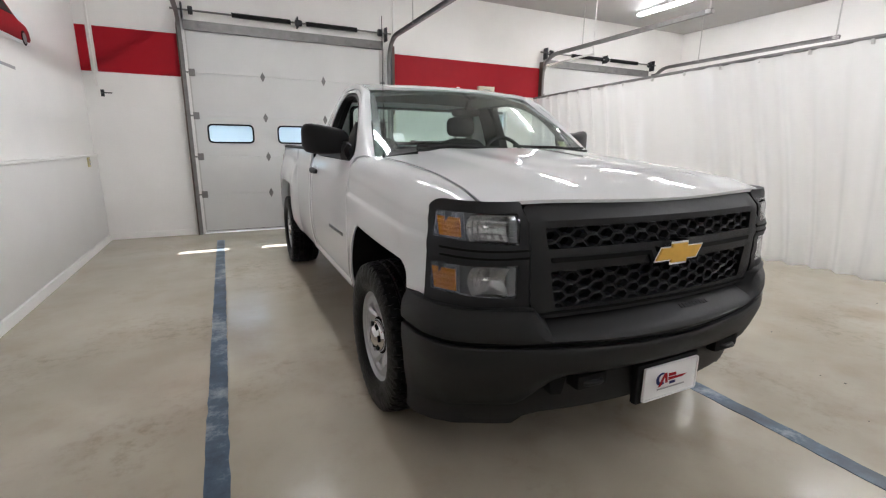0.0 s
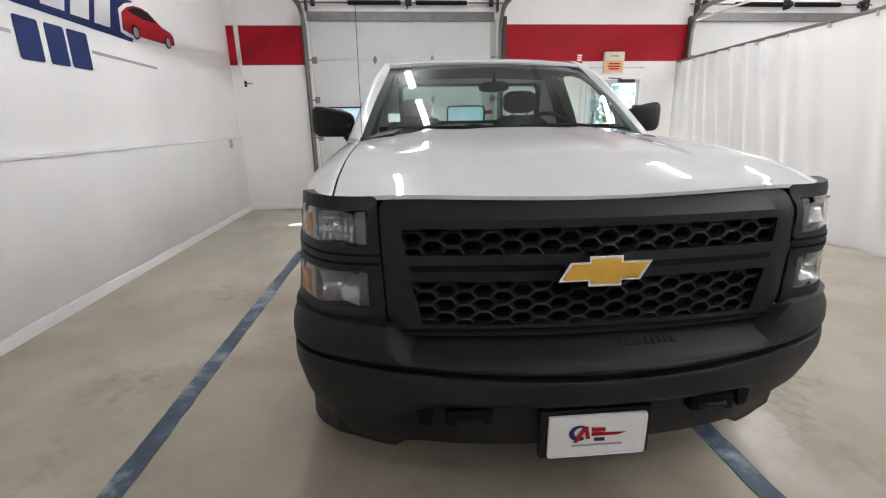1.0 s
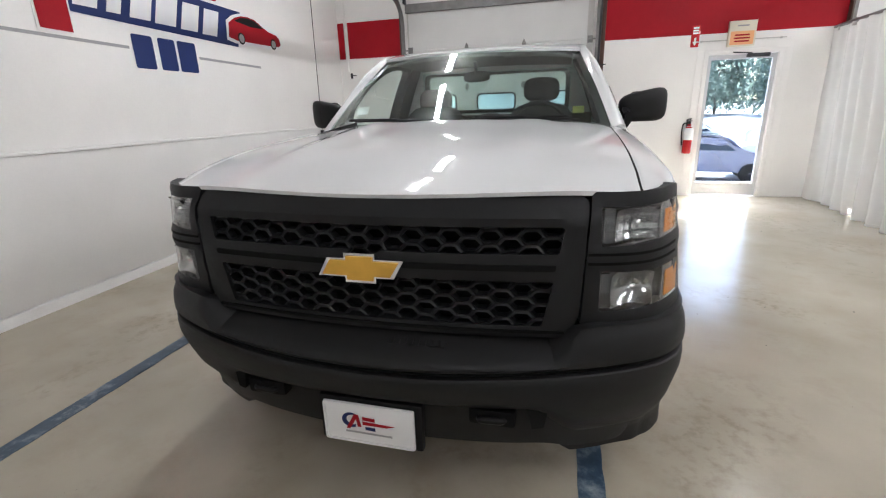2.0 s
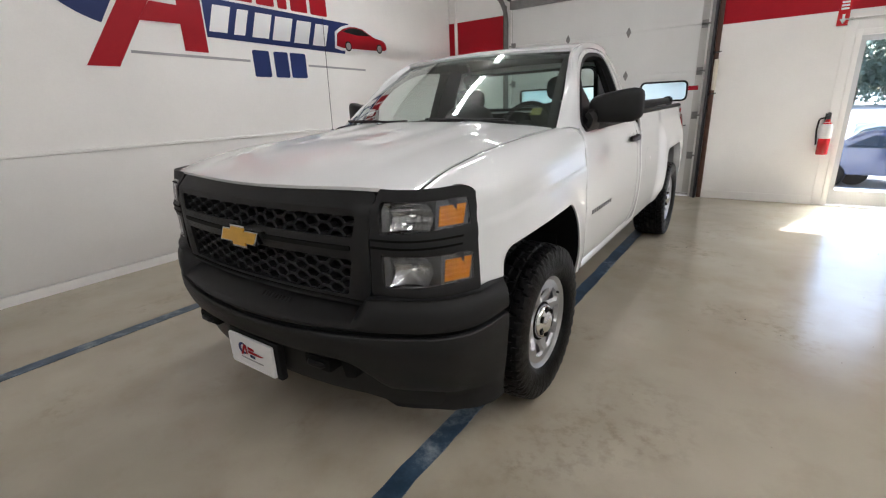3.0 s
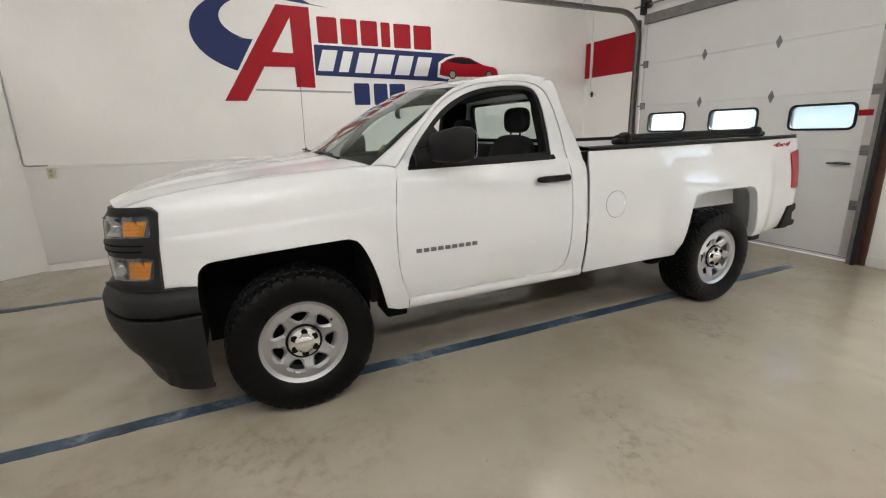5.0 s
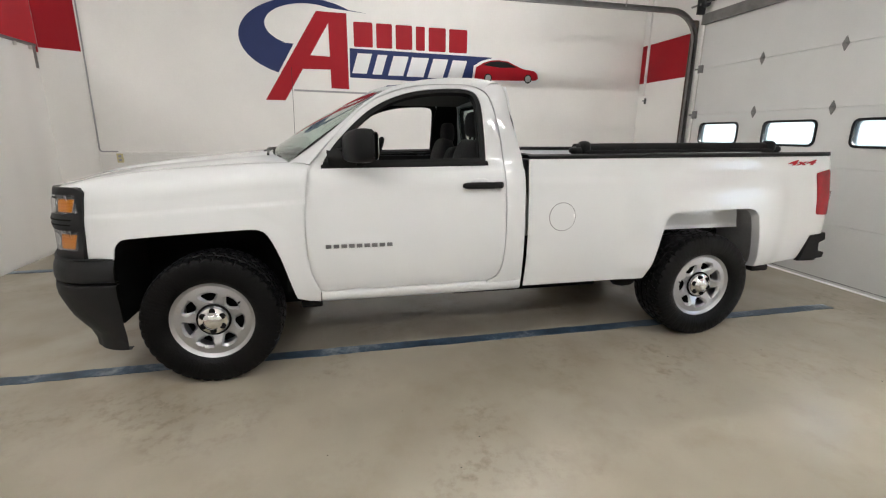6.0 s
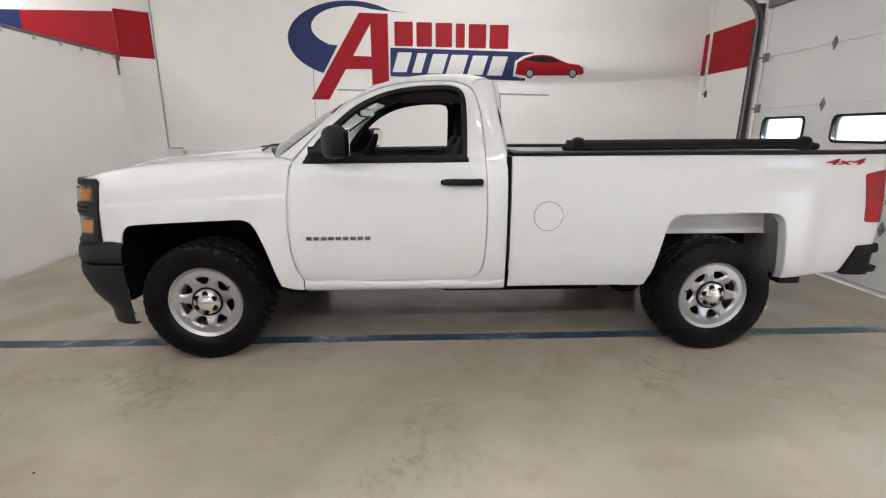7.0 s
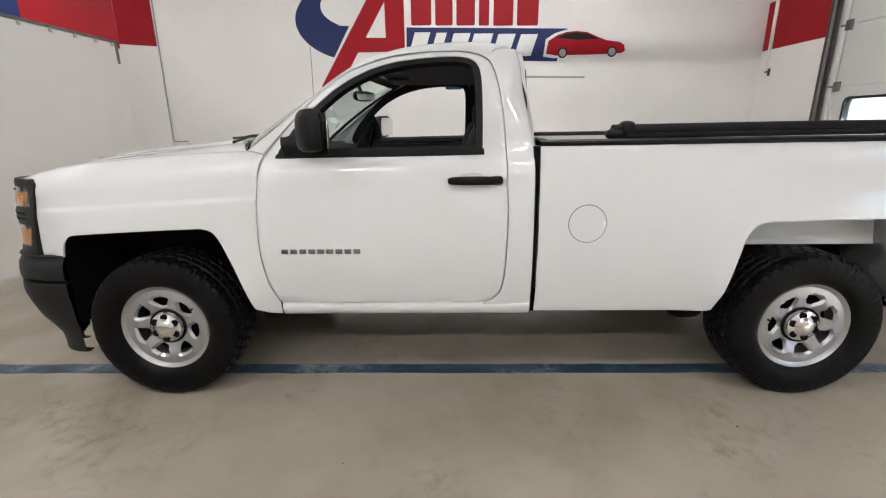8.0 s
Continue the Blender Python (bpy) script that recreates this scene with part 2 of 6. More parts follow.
def curve_at(table, k):
    """A smooth value at k from pairs (k, value)."""
    ks, vs = zip(*table)
    if k <= ks[0]:
        return vs[0]
    if k >= ks[-1]:
        return vs[-1]
    i = next(j for j in range(len(ks) - 1) if k <= ks[j + 1])
    h = ks[i + 1] - ks[i]

    def slope(j):
        if j == 0 or j == len(ks) - 1:
            a = min(max(j, 1), len(ks) - 1)
            return (vs[a] - vs[a - 1]) / (ks[a] - ks[a - 1])
        l, r = (vs[j] - vs[j - 1]) / (ks[j] - ks[j - 1]), (vs[j + 1] - vs[j]) / (ks[j + 1] - ks[j])
        return 0 if l * r <= 0 else 2 * l * r / (l + r)

    t = (k - ks[i]) / h
    return (2 * t**3 - 3 * t**2 + 1) * vs[i] + (t**3 - 2 * t**2 + t) * h * slope(i) + (3 * t**2 - 2 * t**3) * vs[i + 1] + (t**3 - t**2) * h * slope(i + 1)


def smooth01(a, b, k):
    t = min(max((k - a) / (b - a), 0), 1)
    return t * t * (3 - 2 * t)


def rounded(pts, r, n=5):
    """A closed outline with its corners rounded; r: one radius, or one for each corner."""
    out = []
    rs = r if isinstance(r, (list, tuple)) else [r] * len(pts)
    for i, p in enumerate(pts):
        p, a, b = Vector(p), Vector(pts[i - 1]), Vector(pts[(i + 1) % len(pts)])
        if rs[i] <= 0:
            out.append(tuple(p))
            continue
        da, db = (a - p), (b - p)
        cut = min(rs[i], da.length * 0.48, db.length * 0.48)
        s, e = p + da.normalized() * cut, p + db.normalized() * cut
        for j in range(n + 1):
            t = j / n
            out.append(tuple((1 - t) ** 2 * s + 2 * t * (1 - t) * p + t * t * e))
    return out


def inside(p, poly):
    c, (x, y) = False, p
    for (ax, ay), (bx, by) in zip(poly, poly[1:] + poly[:1]):
        if (ay > y) != (by > y) and x < (bx - ax) * (y - ay) / (by - ay) + ax:
            c = not c
    return c


def sheet(outline, lift, step=0.03, holes=(), thick=0.012, lip=0.0):
    """A panel cut to an outline in the plane, with holes, meshed evenly, lifted into space by lift(a, b) and made solid."""
    pts, edges, loops = [], [], [outline, *holes]
    for loop in loops:
        first = len(pts)
        for a, b in zip(loop, loop[1:] + loop[:1]):
            a, b = Vector(a), Vector(b)
            k = max(1, round((b - a).length / step))
            pts += [a.lerp(b, i / k) for i in range(k)]
        n = len(pts) - first
        edges += [(first + i, first + (i + 1) % n) for i in range(n)]
    rim = np.array([tuple(p) for p in pts])
    (x0, y0), (x1, y1) = rim.min(0), rim.max(0)
    for i in range(int((x1 - x0) / step) + 1):
        for j in range(int((y1 - y0) / step) + 1):
            p = (x0 + (i + 0.5) * step, y0 + (j + 0.5) * step)
            if inside(p, outline) and not any(inside(p, list(h)) for h in holes) and ((rim - p) ** 2).sum(1).min() > (0.6 * step) ** 2:
                pts.append(Vector(p))
    co, _, faces, *_ = geometry.delaunay_2d_cdt(pts, edges, [], 0, 1e-5)
    holes = [list(h) for h in holes]
    keep = []
    for fc in faces:
        mid = sum((co[i] for i in fc), Vector((0, 0))) / len(fc)
        if inside(mid, list(outline)) and not any(inside(mid, h) for h in holes):
            keep.append(fc)
    faces = keep
    bm = bmesh.new()
    vs = [bm.verts.new(lift(*c)) for c in co]
    for fc in faces:
        bm.faces.new([vs[i] for i in fc])
    bmesh.ops.delete(bm, geom=[v for v in bm.verts if not v.link_faces], context="VERTS")
    bm.normal_update()
    if lip:
        for v in [v for v in bm.verts if v.is_boundary]:
            v.co -= v.normal * lip
    if thick:
        solid(bm, thick)
    return bm


def prism(outline, lift, depth):
    """A flat plate of an outline; lift(a, b, d) places a point at the depth d."""
    bm = bmesh.new()
    a, b = ([bm.verts.new(lift(*p, d)) for p in outline] for d in (0, depth))
    bm.faces.new(a)
    bm.faces.new(b[::-1])
    for i in range(len(a)):
        bm.faces.new((a[i - 1], b[i - 1], b[i], a[i]))
    bmesh.ops.recalc_face_normals(bm, faces=bm.faces)
    return bm


def pipe(path, r, n=8, bend=0.0):
    """A round bar along a path; bend: its corners rounded over that length."""
    if bend:
        pts = [Vector(path[0])]
        for a, p, b in zip(path, path[1:], path[2:]):
            a, p, b = Vector(a), Vector(p), Vector(b)
            s, e = p + (a - p).normalized() * bend, p + (b - p).normalized() * bend
            pts += [(1 - t) ** 2 * s + 2 * t * (1 - t) * p + t * t * e for t in (i / 6 for i in range(7))]
        path = pts + [Vector(path[-1])]
    path = [Vector(p) for p in path]
    bm, rings = bmesh.new(), []
    up = Vector((0.31, 0.57, 0.76))
    for i, p in enumerate(path):
        d = (path[min(i + 1, len(path) - 1)] - path[max(i - 1, 0)]).normalized()
        a = d.cross(up).normalized()
        b = d.cross(a)
        rings.append([bm.verts.new(p + r * (math.cos(k) * a + math.sin(k) * b)) for k in (2 * math.pi * j / n for j in range(n))])
        up = -b if abs(d.dot(b)) < 0.9 else up
        up = b.cross(d) if abs(d.dot(up)) > 0.9 else up
        up = a.cross(d)
    for s, t in zip(rings, rings[1:]):
        for j in range(n):
            bm.faces.new((s[j - 1], s[j], t[j], t[j - 1]))
    bm.faces.new(rings[0][::-1])
    bm.faces.new(rings[-1])
    bmesh.ops.recalc_face_normals(bm, faces=bm.faces)
    return bm


def revolve(profile, n=48, closed=False):
    """A profile of (radius, x) turned round the x axis."""
    bm = bmesh.new()
    rings = [[bm.verts.new((x, r * math.cos(a), r * math.sin(a))) for a in (2 * math.pi * i / n for i in range(n))] for r, x in profile]
    for s, t in list(zip(rings, rings[1:])) + ([(rings[-1], rings[0])] if closed else []):
        for j in range(n):
            bm.faces.new((s[j - 1], s[j], t[j], t[j - 1]))
    bmesh.ops.recalc_face_normals(bm, faces=bm.faces)
    return bm


def disc(centre, axis, r, depth, n=24, bevel=0.0):
    """A short round bar from centre along axis."""
    bm = bmesh.new()
    bmesh.ops.create_cone(bm, cap_ends=True, segments=n, radius1=r, radius2=r, depth=depth)
    if bevel:
        rim = [e for e in bm.edges if any(len(f.verts) > 4 for f in e.link_faces)]
        bmesh.ops.bevel(bm, geom=rim, offset=bevel, segments=2, affect="EDGES")
    q = Vector((0, 0, 1)).rotation_difference(Vector(axis)).to_matrix().to_4x4()
    return moved(bm, Matrix.Translation(Vector(centre) + Vector(axis).normalized() * depth / 2) @ q)


# ---- the room ----
WEST, NORTH, EAST, SOUTH, HIGH = -3.26, 5.63, 8.2, -8.5, 3.93
DOOR_L, DOOR_R, DOOR_TOP = -2.004, 0.944, 2.957
BAY = 6.26
MAN_L, MAN_R, MAN_TOP = 2.50, 3.50, 2.10


def wall_plate(name, outline, holes, lift, thick, material, label):
    bm = sheet(outline, lift, 0.6, holes, thick)
    bmesh.ops.recalc_face_normals(bm, faces=bm.faces)
    return tagged(part(name, bm, material, None, label, 20), category="wall", kind="structure")


def rect(x0, z0, x1, z1):
    return [(x0, z0), (x1, z0), (x1, z1), (x0, z1)]


fl = part("floor", box((-4, -9, -0.2), (9, NORTH + 0.3, 0)), FLOOR, None, "beige sealed concrete workshop floor with brown stains")
tagged(fl, category="floor", kind="structure")
cl = part("ceiling", box((-4, -9, HIGH), (9, NORTH + 0.3, HIGH + 0.2)), CEIL, None, "flat workshop ceiling in a grey darkened to cut bounced light")
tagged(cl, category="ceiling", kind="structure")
wall_plate("wall_north", rect(-3.6, 0, 8.6, HIGH),
           [rect(DOOR_L, 0.0005, DOOR_R, DOOR_TOP), rect(DOOR_L + BAY, 0.0005, DOOR_R + BAY, DOOR_TOP), rect(MAN_L, 0.0005, MAN_R, MAN_TOP)],
           lambda a, b: (a, NORTH, b), -0.24, WALL, "white painted smooth wall with two garage door openings")
part_w = part("wall_west", box((WEST - 0.25, -2.37, 0), (WEST, NORTH, HIGH)), WALL, None, "white painted wall carrying the large painted sign")
tagged(part_w, category="wall", kind="structure")
jog = part("wall_jog", prism([(WEST - 0.25, -2.37), (WEST, -2.37), (-3.04, -2.72), (-3.04, SOUTH), (WEST - 0.25, SOUTH)], lambda a, b, d: (a, b, d), HIGH), WALL, None,
           "white painted wall that steps forward beyond the bay")
tagged(jog, category="wall", kind="structure")
for nm, lo, hi in (("wall_east", (EAST, SOUTH, 0), (EAST + 0.25, NORTH, HIGH)), ("wall_south", (WEST, SOUTH - 0.25, 0), (EAST + 0.25, SOUTH, HIGH))):
    tagged(part(nm, box(lo, hi), WALL, None, "plain white painted workshop wall"), category="wall", kind="structure")

# wainscot on the west wall: a proud panel to 1.19 m with a cap
tagged(part("wainscot_west", box((WEST, -2.35, 0.086), (WEST + 0.03, NORTH - 0.02, 1.185), 0.004), PANEL, None, "white glossy panel along the lower wall"), category="panel", kind="structure")
tagged(part("trim_west", box((WEST, -2.35, 1.187), (WEST + 0.045, NORTH - 0.02, 1.215), 0.006), WALL, None, "thin white cap strip over the lower wall panel"), category="trim", kind="structure")
tagged(part("baseboard_west", prism([(WEST, 0), (WEST + 0.055, 0), (WEST + 0.050, 0.03), (WEST + 0.040, 0.075), (WEST, 0.085)], lambda a, b, d: (a, -2.35 + d, b), NORTH + 2.33), WALL, None,
            "white painted coved base along the wall"), category="baseboard", kind="structure")

# red bands on the north wall and the stepped wall
def band(name, lo, hi, material, label):
    return tagged(part(name, box(lo, hi), material, None, label), category="painted band", kind="structure")


band("band_north", (WEST + 0.001, NORTH - 0.004, 2.295), (-3.145, NORTH + 0.001, 2.865), RED, "red painted band on white wall")
band("band_north", (-3.075, NORTH - 0.004, 2.295), (DOOR_L - 0.09, NORTH + 0.001, 2.865), RED, "red painted band on white wall")
band("band_north", (DOOR_R + 0.125, NORTH - 0.004, 2.325), (4.20, NORTH + 0.001, 2.885), RED, "long red painted band between two garage doors")
tagged(part("band_jog", prism([(WEST, -2.37), (-3.04, -2.72), (-3.036, -2.718), (WEST + 0.004, -2.368)], lambda a, b, d: (a, b, 2.455 + d), 0.60), RED, None, "red painted band round the wall corner"), category="painted band", kind="structure")
band("band_west", (-3.041, -3.92, 2.40), (-3.036, -2.722, 3.02), RED, "red painted band above the white curtain")
band("band_west", (-3.041, SOUTH + 0.1, 2.40), (-3.036, -3.92, 3.02), BLUE, "dark blue painted band above the white curtain")

# blue floor lines
for x0, x1 in ((-1.845, -1.745), (0.70, 0.80)):
    def strip(u, v, x0=x0, x1=x1):
        y = -8.0 + 13.0 * v
        return (x0 + (x1 - x0) * u + 0.007 * noise.noise((y * 9, u * 40, x0)) + 0.006 * noise.noise((y * 1.3, 3, x0)), y, 0.0035)

    tagged(part("floor_line", gridf(strip, 1, 500, 0.005), LINE, None, "worn dark blue painted line on the concrete floor"), category="floor line", kind="structure")


# ---- garage doors ----
def garage_door(name):
    d = thing(name, "closed white sectional garage door with three small windows", "garage door", "garage doors", "structure", (-0.53, NORTH + 0.03, 0))
    joints = [0.035, 0.605, 1.172, 1.765, 2.366, 2.955]
    for z0, z1 in zip(joints, joints[1:]):
        holes = []
        if abs(z0 - 1.172) < 0.01:
            holes = [rounded(rect(x, 1.385, x + 0.625, 1.645), 0.07) for x in (-1.30, -0.31, 0.675)]
        bm = sheet(rect(-1.475, z0 + 0.003, 1.475, z1 - 0.003), lambda a, b: (a, 0.0, b), 0.12, holes, -0.045)
        bmesh.ops.recalc_face_normals(bm, faces=bm.faces)
        part("panel", bm, DOORPANEL, d, sharp=25)
        part("joint_strip", box((-1.47, 0.012, z0 - 0.03), (1.47, 0.04, z0 + 0.0015)), DOORPANEL, d)
    for x in (-1.30, -0.31, 0.675):
        hole, rim = rounded(rect(x + 0.012, 1.397, x + 0.613, 1.633), 0.06), rounded(rect(x - 0.012, 1.373, x + 0.637, 1.657), 0.08)
        w = part("window_frame", sheet(rim, lambda a, b: (a, -0.012, b), 0.05, [hole], -0.07), RUBBER, d, "black rubber window frame")
        pane = part("pane", box((x + 0.005, 0.018, 1.39), (x + 0.62, 0.024, 1.64)), ACRYLIC, w, "cloudy pale blue window pane")
        pane.visible_shadow = False
    part("bottom_seal", box((-1.475, 0.005, 0.030), (1.475, 0.04, 0.05), 0.006), RUBBER, d, "black rubber bottom seal")
    part("strut", join(box((-1.49, -0.05, 2.93), (1.44, -0.045, 3.06)), box((-1.49, -0.05, 3.055), (1.44, 0.0, 3.06)), box((-1.49, -0.05, 2.93), (1.44, 0.0, 2.935)),
                       *(box((-1.3 + 0.42 * i, -0.054, 2.965), (-1.14 + 0.42 * i, -0.049, 3.02), 0.002) for i in range(7))), STEEL, d, "galvanised steel strut across the top")
    hinge = None
    for x in (-0.48, 0.44):
        for z in joints[1:5]:
            dia = rounded([(0, -0.075), (0.036, 0), (0, 0.075), (-0.036, 0)], 0.012)
            bm = join(prism(dia, lambda a, b, q: (a, -0.004 - q, b), 0.006), pipe([(-0.022, -0.014, 0), (0.022, -0.014, 0)], 0.012))
            if hinge is None:
                hinge = part("hinge", bm, STEEL, d, "grey steel diamond hinge")
                hinge.location = (x, 0, z)
            else:
                h = new("hinge", hinge.data)
                h.parent, h.location = d, (x, 0, z)
                tagged(h, "grey steel diamond hinge")
    for x in (-1.44, 1.44):
        for z in joints[1:5]:
            part("roller_bracket", join(box((x - 0.045, -0.02, z - 0.05), (x + 0.045, 0.002, z + 0.05), 0.004), pipe([(x - 0.03, -0.03, z), (x + (0.07 if x > 0 else -0.07), -0.03, z)], 0.011)), STEEL, d, "galvanised roller bracket")
    for x0, x1 in ((-1.474, -1.455), (1.385, 1.474)):
        part("end_stile", box((x0, -0.0035, 0.05), (x1, 0.001, 2.94), 0.001), CONDUIT, d, "grey steel end stile")
    part("red_strip", box((1.315, -0.0045, 1.515), (1.44, 0.002, 1.575)), RED, d, "short red painted strip")
    part("latch", join(box((1.19, -0.02, 1.02), (1.30, 0.0, 1.045), 0.004), pipe([(1.13, -0.03, 1.03), (1.34, -0.03, 1.035)], 0.009)), DARKSTEEL, d, "dark steel slide latch")
    return d


def door_track(name):
    """Both upright tracks with the curve and the run under the ceiling, on brackets."""
    d = thing(name, "galvanised steel garage door tracks curving up under the ceiling", "door track", "door tracks", "structure", (-0.53, NORTH, 0))
    for s in (-1, 1):
        x = 1.53 * s
        path = [(x, -0.06, 0.0), (x, -0.06, 2.72)] + [(x, -0.06 - 0.40 * (1 - math.cos(a)), 2.72 + 0.37 * math.sin(a)) for a in (math.pi / 16 * i for i in range(1, 9))] + [(x, -3.55, 3.105)]
        prof = [(-0.028, 0.022), (-0.028, -0.022), (0.028, -0.022), (0.028, 0.022)]
        bm, rings = bmesh.new(), []
        for i, p in enumerate(path):
            p, dd = Vector(p), (Vector(path[min(i + 1, len(path) - 1)]) - Vector(path[max(i - 1, 0)])).normalized()
            out = Vector((s, 0, 0)).cross(dd).normalized()
            rings.append([bm.verts.new(p + Vector((-s * b, 0, 0)) + out * a) for a, b in prof])
        for a, b in zip(rings, rings[1:]):
            for j in range(3):
                bm.faces.new((a[j], a[j + 1], b[j + 1], b[j]))
        solid(bm, 0.003)
        part("track", bm, STEEL, d, "galvanised roller track")
        part("track_angle", box((x + 0.03 * s - 0.012, -0.10, 0.0), (x + 0.03 * s + (0.02 if s > 0 else 0.008), -0.002, 3.0), 0.003), DARKSTEEL if s > 0 else RUSTY, d, "dark steel wall angle behind the track")
        part("jamb_trim", box((x + 0.085 * s - 0.03, -0.03, 0), (x + 0.085 * s + 0.03, 0.001, 3.0), 0.004), BROWN, d, "brown painted jamb strip") if s > 0 else None
        part("hanger", join(pipe([(x, -3.5, 3.10), (x, -3.5, HIGH)], 0.012), pipe([(x, -1.15, 3.10), (x, -1.15, HIGH)], 0.010), box((x - 0.05, -3.53, 3.085), (x + 0.05, -3.47, 3.125), 0.003)), CONDUIT, d, "thin hanging rod")
        part("cable_drum", join(disc((x - 0.16 * s - 0.03, -0.09, 3.17), (1, 0, 0), 0.055, 0.06, bevel=0.006), box((x - 0.05 * s - 0.012, -0.12, 3.05), (x - 0.05 * s + 0.012, 0, 3.26), 0.003)), DARKSTEEL, d, "dark cable drum and end bracket")
    part("shaft", pipe([(-1.62, -0.09, 3.17), (1.56, -0.09, 3.17)], 0.0127), STEEL, d, "steel torsion shaft")
    for x0, x1 in ((-0.845, -0.035), (0.195, 0.99)):
        n = 46
        path = [(x0 + (x1 - x0) * i / (n * 8), -0.09 + 0.031 * math.cos(2 * math.pi * i / 8), 3.17 + 0.031 * math.sin(2 * math.pi * i / 8)) for i in range(n * 8 + 1)]
        part("spring", join(pipe(path, 0.0065, 5), pipe([(x0, -0.09, 3.17), (x1, -0.09, 3.17)], 0.026)), RUBBER, d, "black coiled torsion spring")
    part("centre_bracket", join(box((0.055, -0.14, 3.10), (0.075, 0, 3.25), 0.003), disc((0.03, -0.09, 3.17), (1, 0, 0), 0.045, 0.10, bevel=0.006)), DARKSTEEL, d, "dark spring anchor bracket")
    return d


gd = garage_door("door_1")
copy_thing(gd, pose(-0.53 + BAY, NORTH + 0.03, 0)).name = "door_2"
tr = door_track("door_track")
copy_thing(tr, pose(-0.53 + BAY, NORTH, 0))


# ---- glazed side door ----
md = thing("door_3", "glazed exit door in a white metal frame, closed", "door", "", "structure", (0, NORTH, 0))
part("frame", join(box((MAN_L, -0.02, 0), (MAN_L + 0.055, 0.14, MAN_TOP), 0.004), box((MAN_R - 0.055, -0.02, 0), (MAN_R, 0.14, MAN_TOP), 0.004), box((MAN_L + 0.055, -0.02, MAN_TOP - 0.06), (MAN_R - 0.055, 0.14, MAN_TOP), 0.004)), WALL, md, "white painted door frame")
leaf = part("leaf", sheet(rect(MAN_L + 0.06, 0.012, MAN_R - 0.06, MAN_TOP - 0.065), lambda a, b: (a, 0.03, b), 0.2, [rounded(rect(MAN_L + 0.11, 0.20, MAN_R - 0.11, 1.975), 0.01, 2)], -0.045), ALU, md, "light aluminium stile frame")
pn = part("pane", box((MAN_L + 0.10, 0.045, 0.19), (MAN_R - 0.10, 0.052, 1.985)), WINDOW, leaf, "clear glass pane")
pn.visible_shadow = False
part("closer", join(box((3.05, -0.035, 1.99), (3.33, 0.03, 2.04), 0.006), pipe([(3.1, -0.03, 2.045), (2.85, -0.06, 2.06)], 0.009)), DARKSTEEL, md, "dark door closer")
part("casing", join(box((MAN_L - 0.10, -0.012, 0), (MAN_L - 0.004, 0.0, MAN_TOP + 0.10), 0.003), box((MAN_L - 0.004, -0.012, MAN_TOP + 0.004), (MAN_R + 0.1, 0.0, MAN_TOP + 0.10), 0.003), box((MAN_R + 0.004, -0.012, 0), (MAN_R + 0.10, 0, MAN_TOP + 0.003), 0.003)), WALL, md, "flat white casing")

tagged(part("baseboard_north", box((DOOR_R + 0.12, NORTH - 0.012, 0), (MAN_L - 0.105, NORTH + 0.001, 0.11), 0.003), WALL, None, "white flat baseboard"), category="baseboard", kind="structure")
tagged(part("baseboard_north", box((WEST + 0.03, NORTH - 0.012, 0), (DOOR_L - 0.13, NORTH + 0.001, 0.09), 0.003), WALL, None, "white flat baseboard"), category="baseboard", kind="structure")


# ---- lamps under the ceiling ----
def strip_lamp():
    d = thing("strip_lamp", "short white strip lamp with a glowing diffuser under the ceiling", "ceiling lamp", "ceiling lamps", "", (0, 0, HIGH))
    part("housing", prism([(-0.075, 0), (0.075, 0), (0.055, -0.055), (-0.055, -0.055)], lambda a, b, q: (a, -0.58 + q, b), 1.16), FIXTURE, d, "white sheet metal housing")
    part("diffuser", prism([(-0.052, -0.055), (-0.050, -0.078), (-0.036, -0.092), (0.036, -0.092), (0.050, -0.078), (0.052, -0.055)], lambda a, b, q: (a, -0.55 + q, b), 1.10), TUBE, d, "glowing white diffuser")
    for y in (-0.575, 0.551):
        part("end_cap", box((-0.058, y, -0.098), (0.058, y + 0.024, -0.05), 0.004), FIXTURE, d)
    return d


lamp = strip_lamp()
lamp.location = (-0.95, 2.3 - 0.78, HIGH)
copy_thing(lamp, pose(-0.95, 2.3 + 0.78, HIGH))
# Those south of the end curtain and at (5.8, -0.6) are unseen, added brighteners.
for x, y in ((0.7, -4.4), (3.1, -0.9), (5.8, 3.43), (5.8, -0.6), (5.8, -4.2)):
    for dy in (-0.78, 0.78):
        copy_thing(lamp, pose(x, y + dy, HIGH))
for x, y in ((-2.1, -4.6), (3.1, 2.9)):
    copy_thing(lamp, pose(x, y, HIGH))


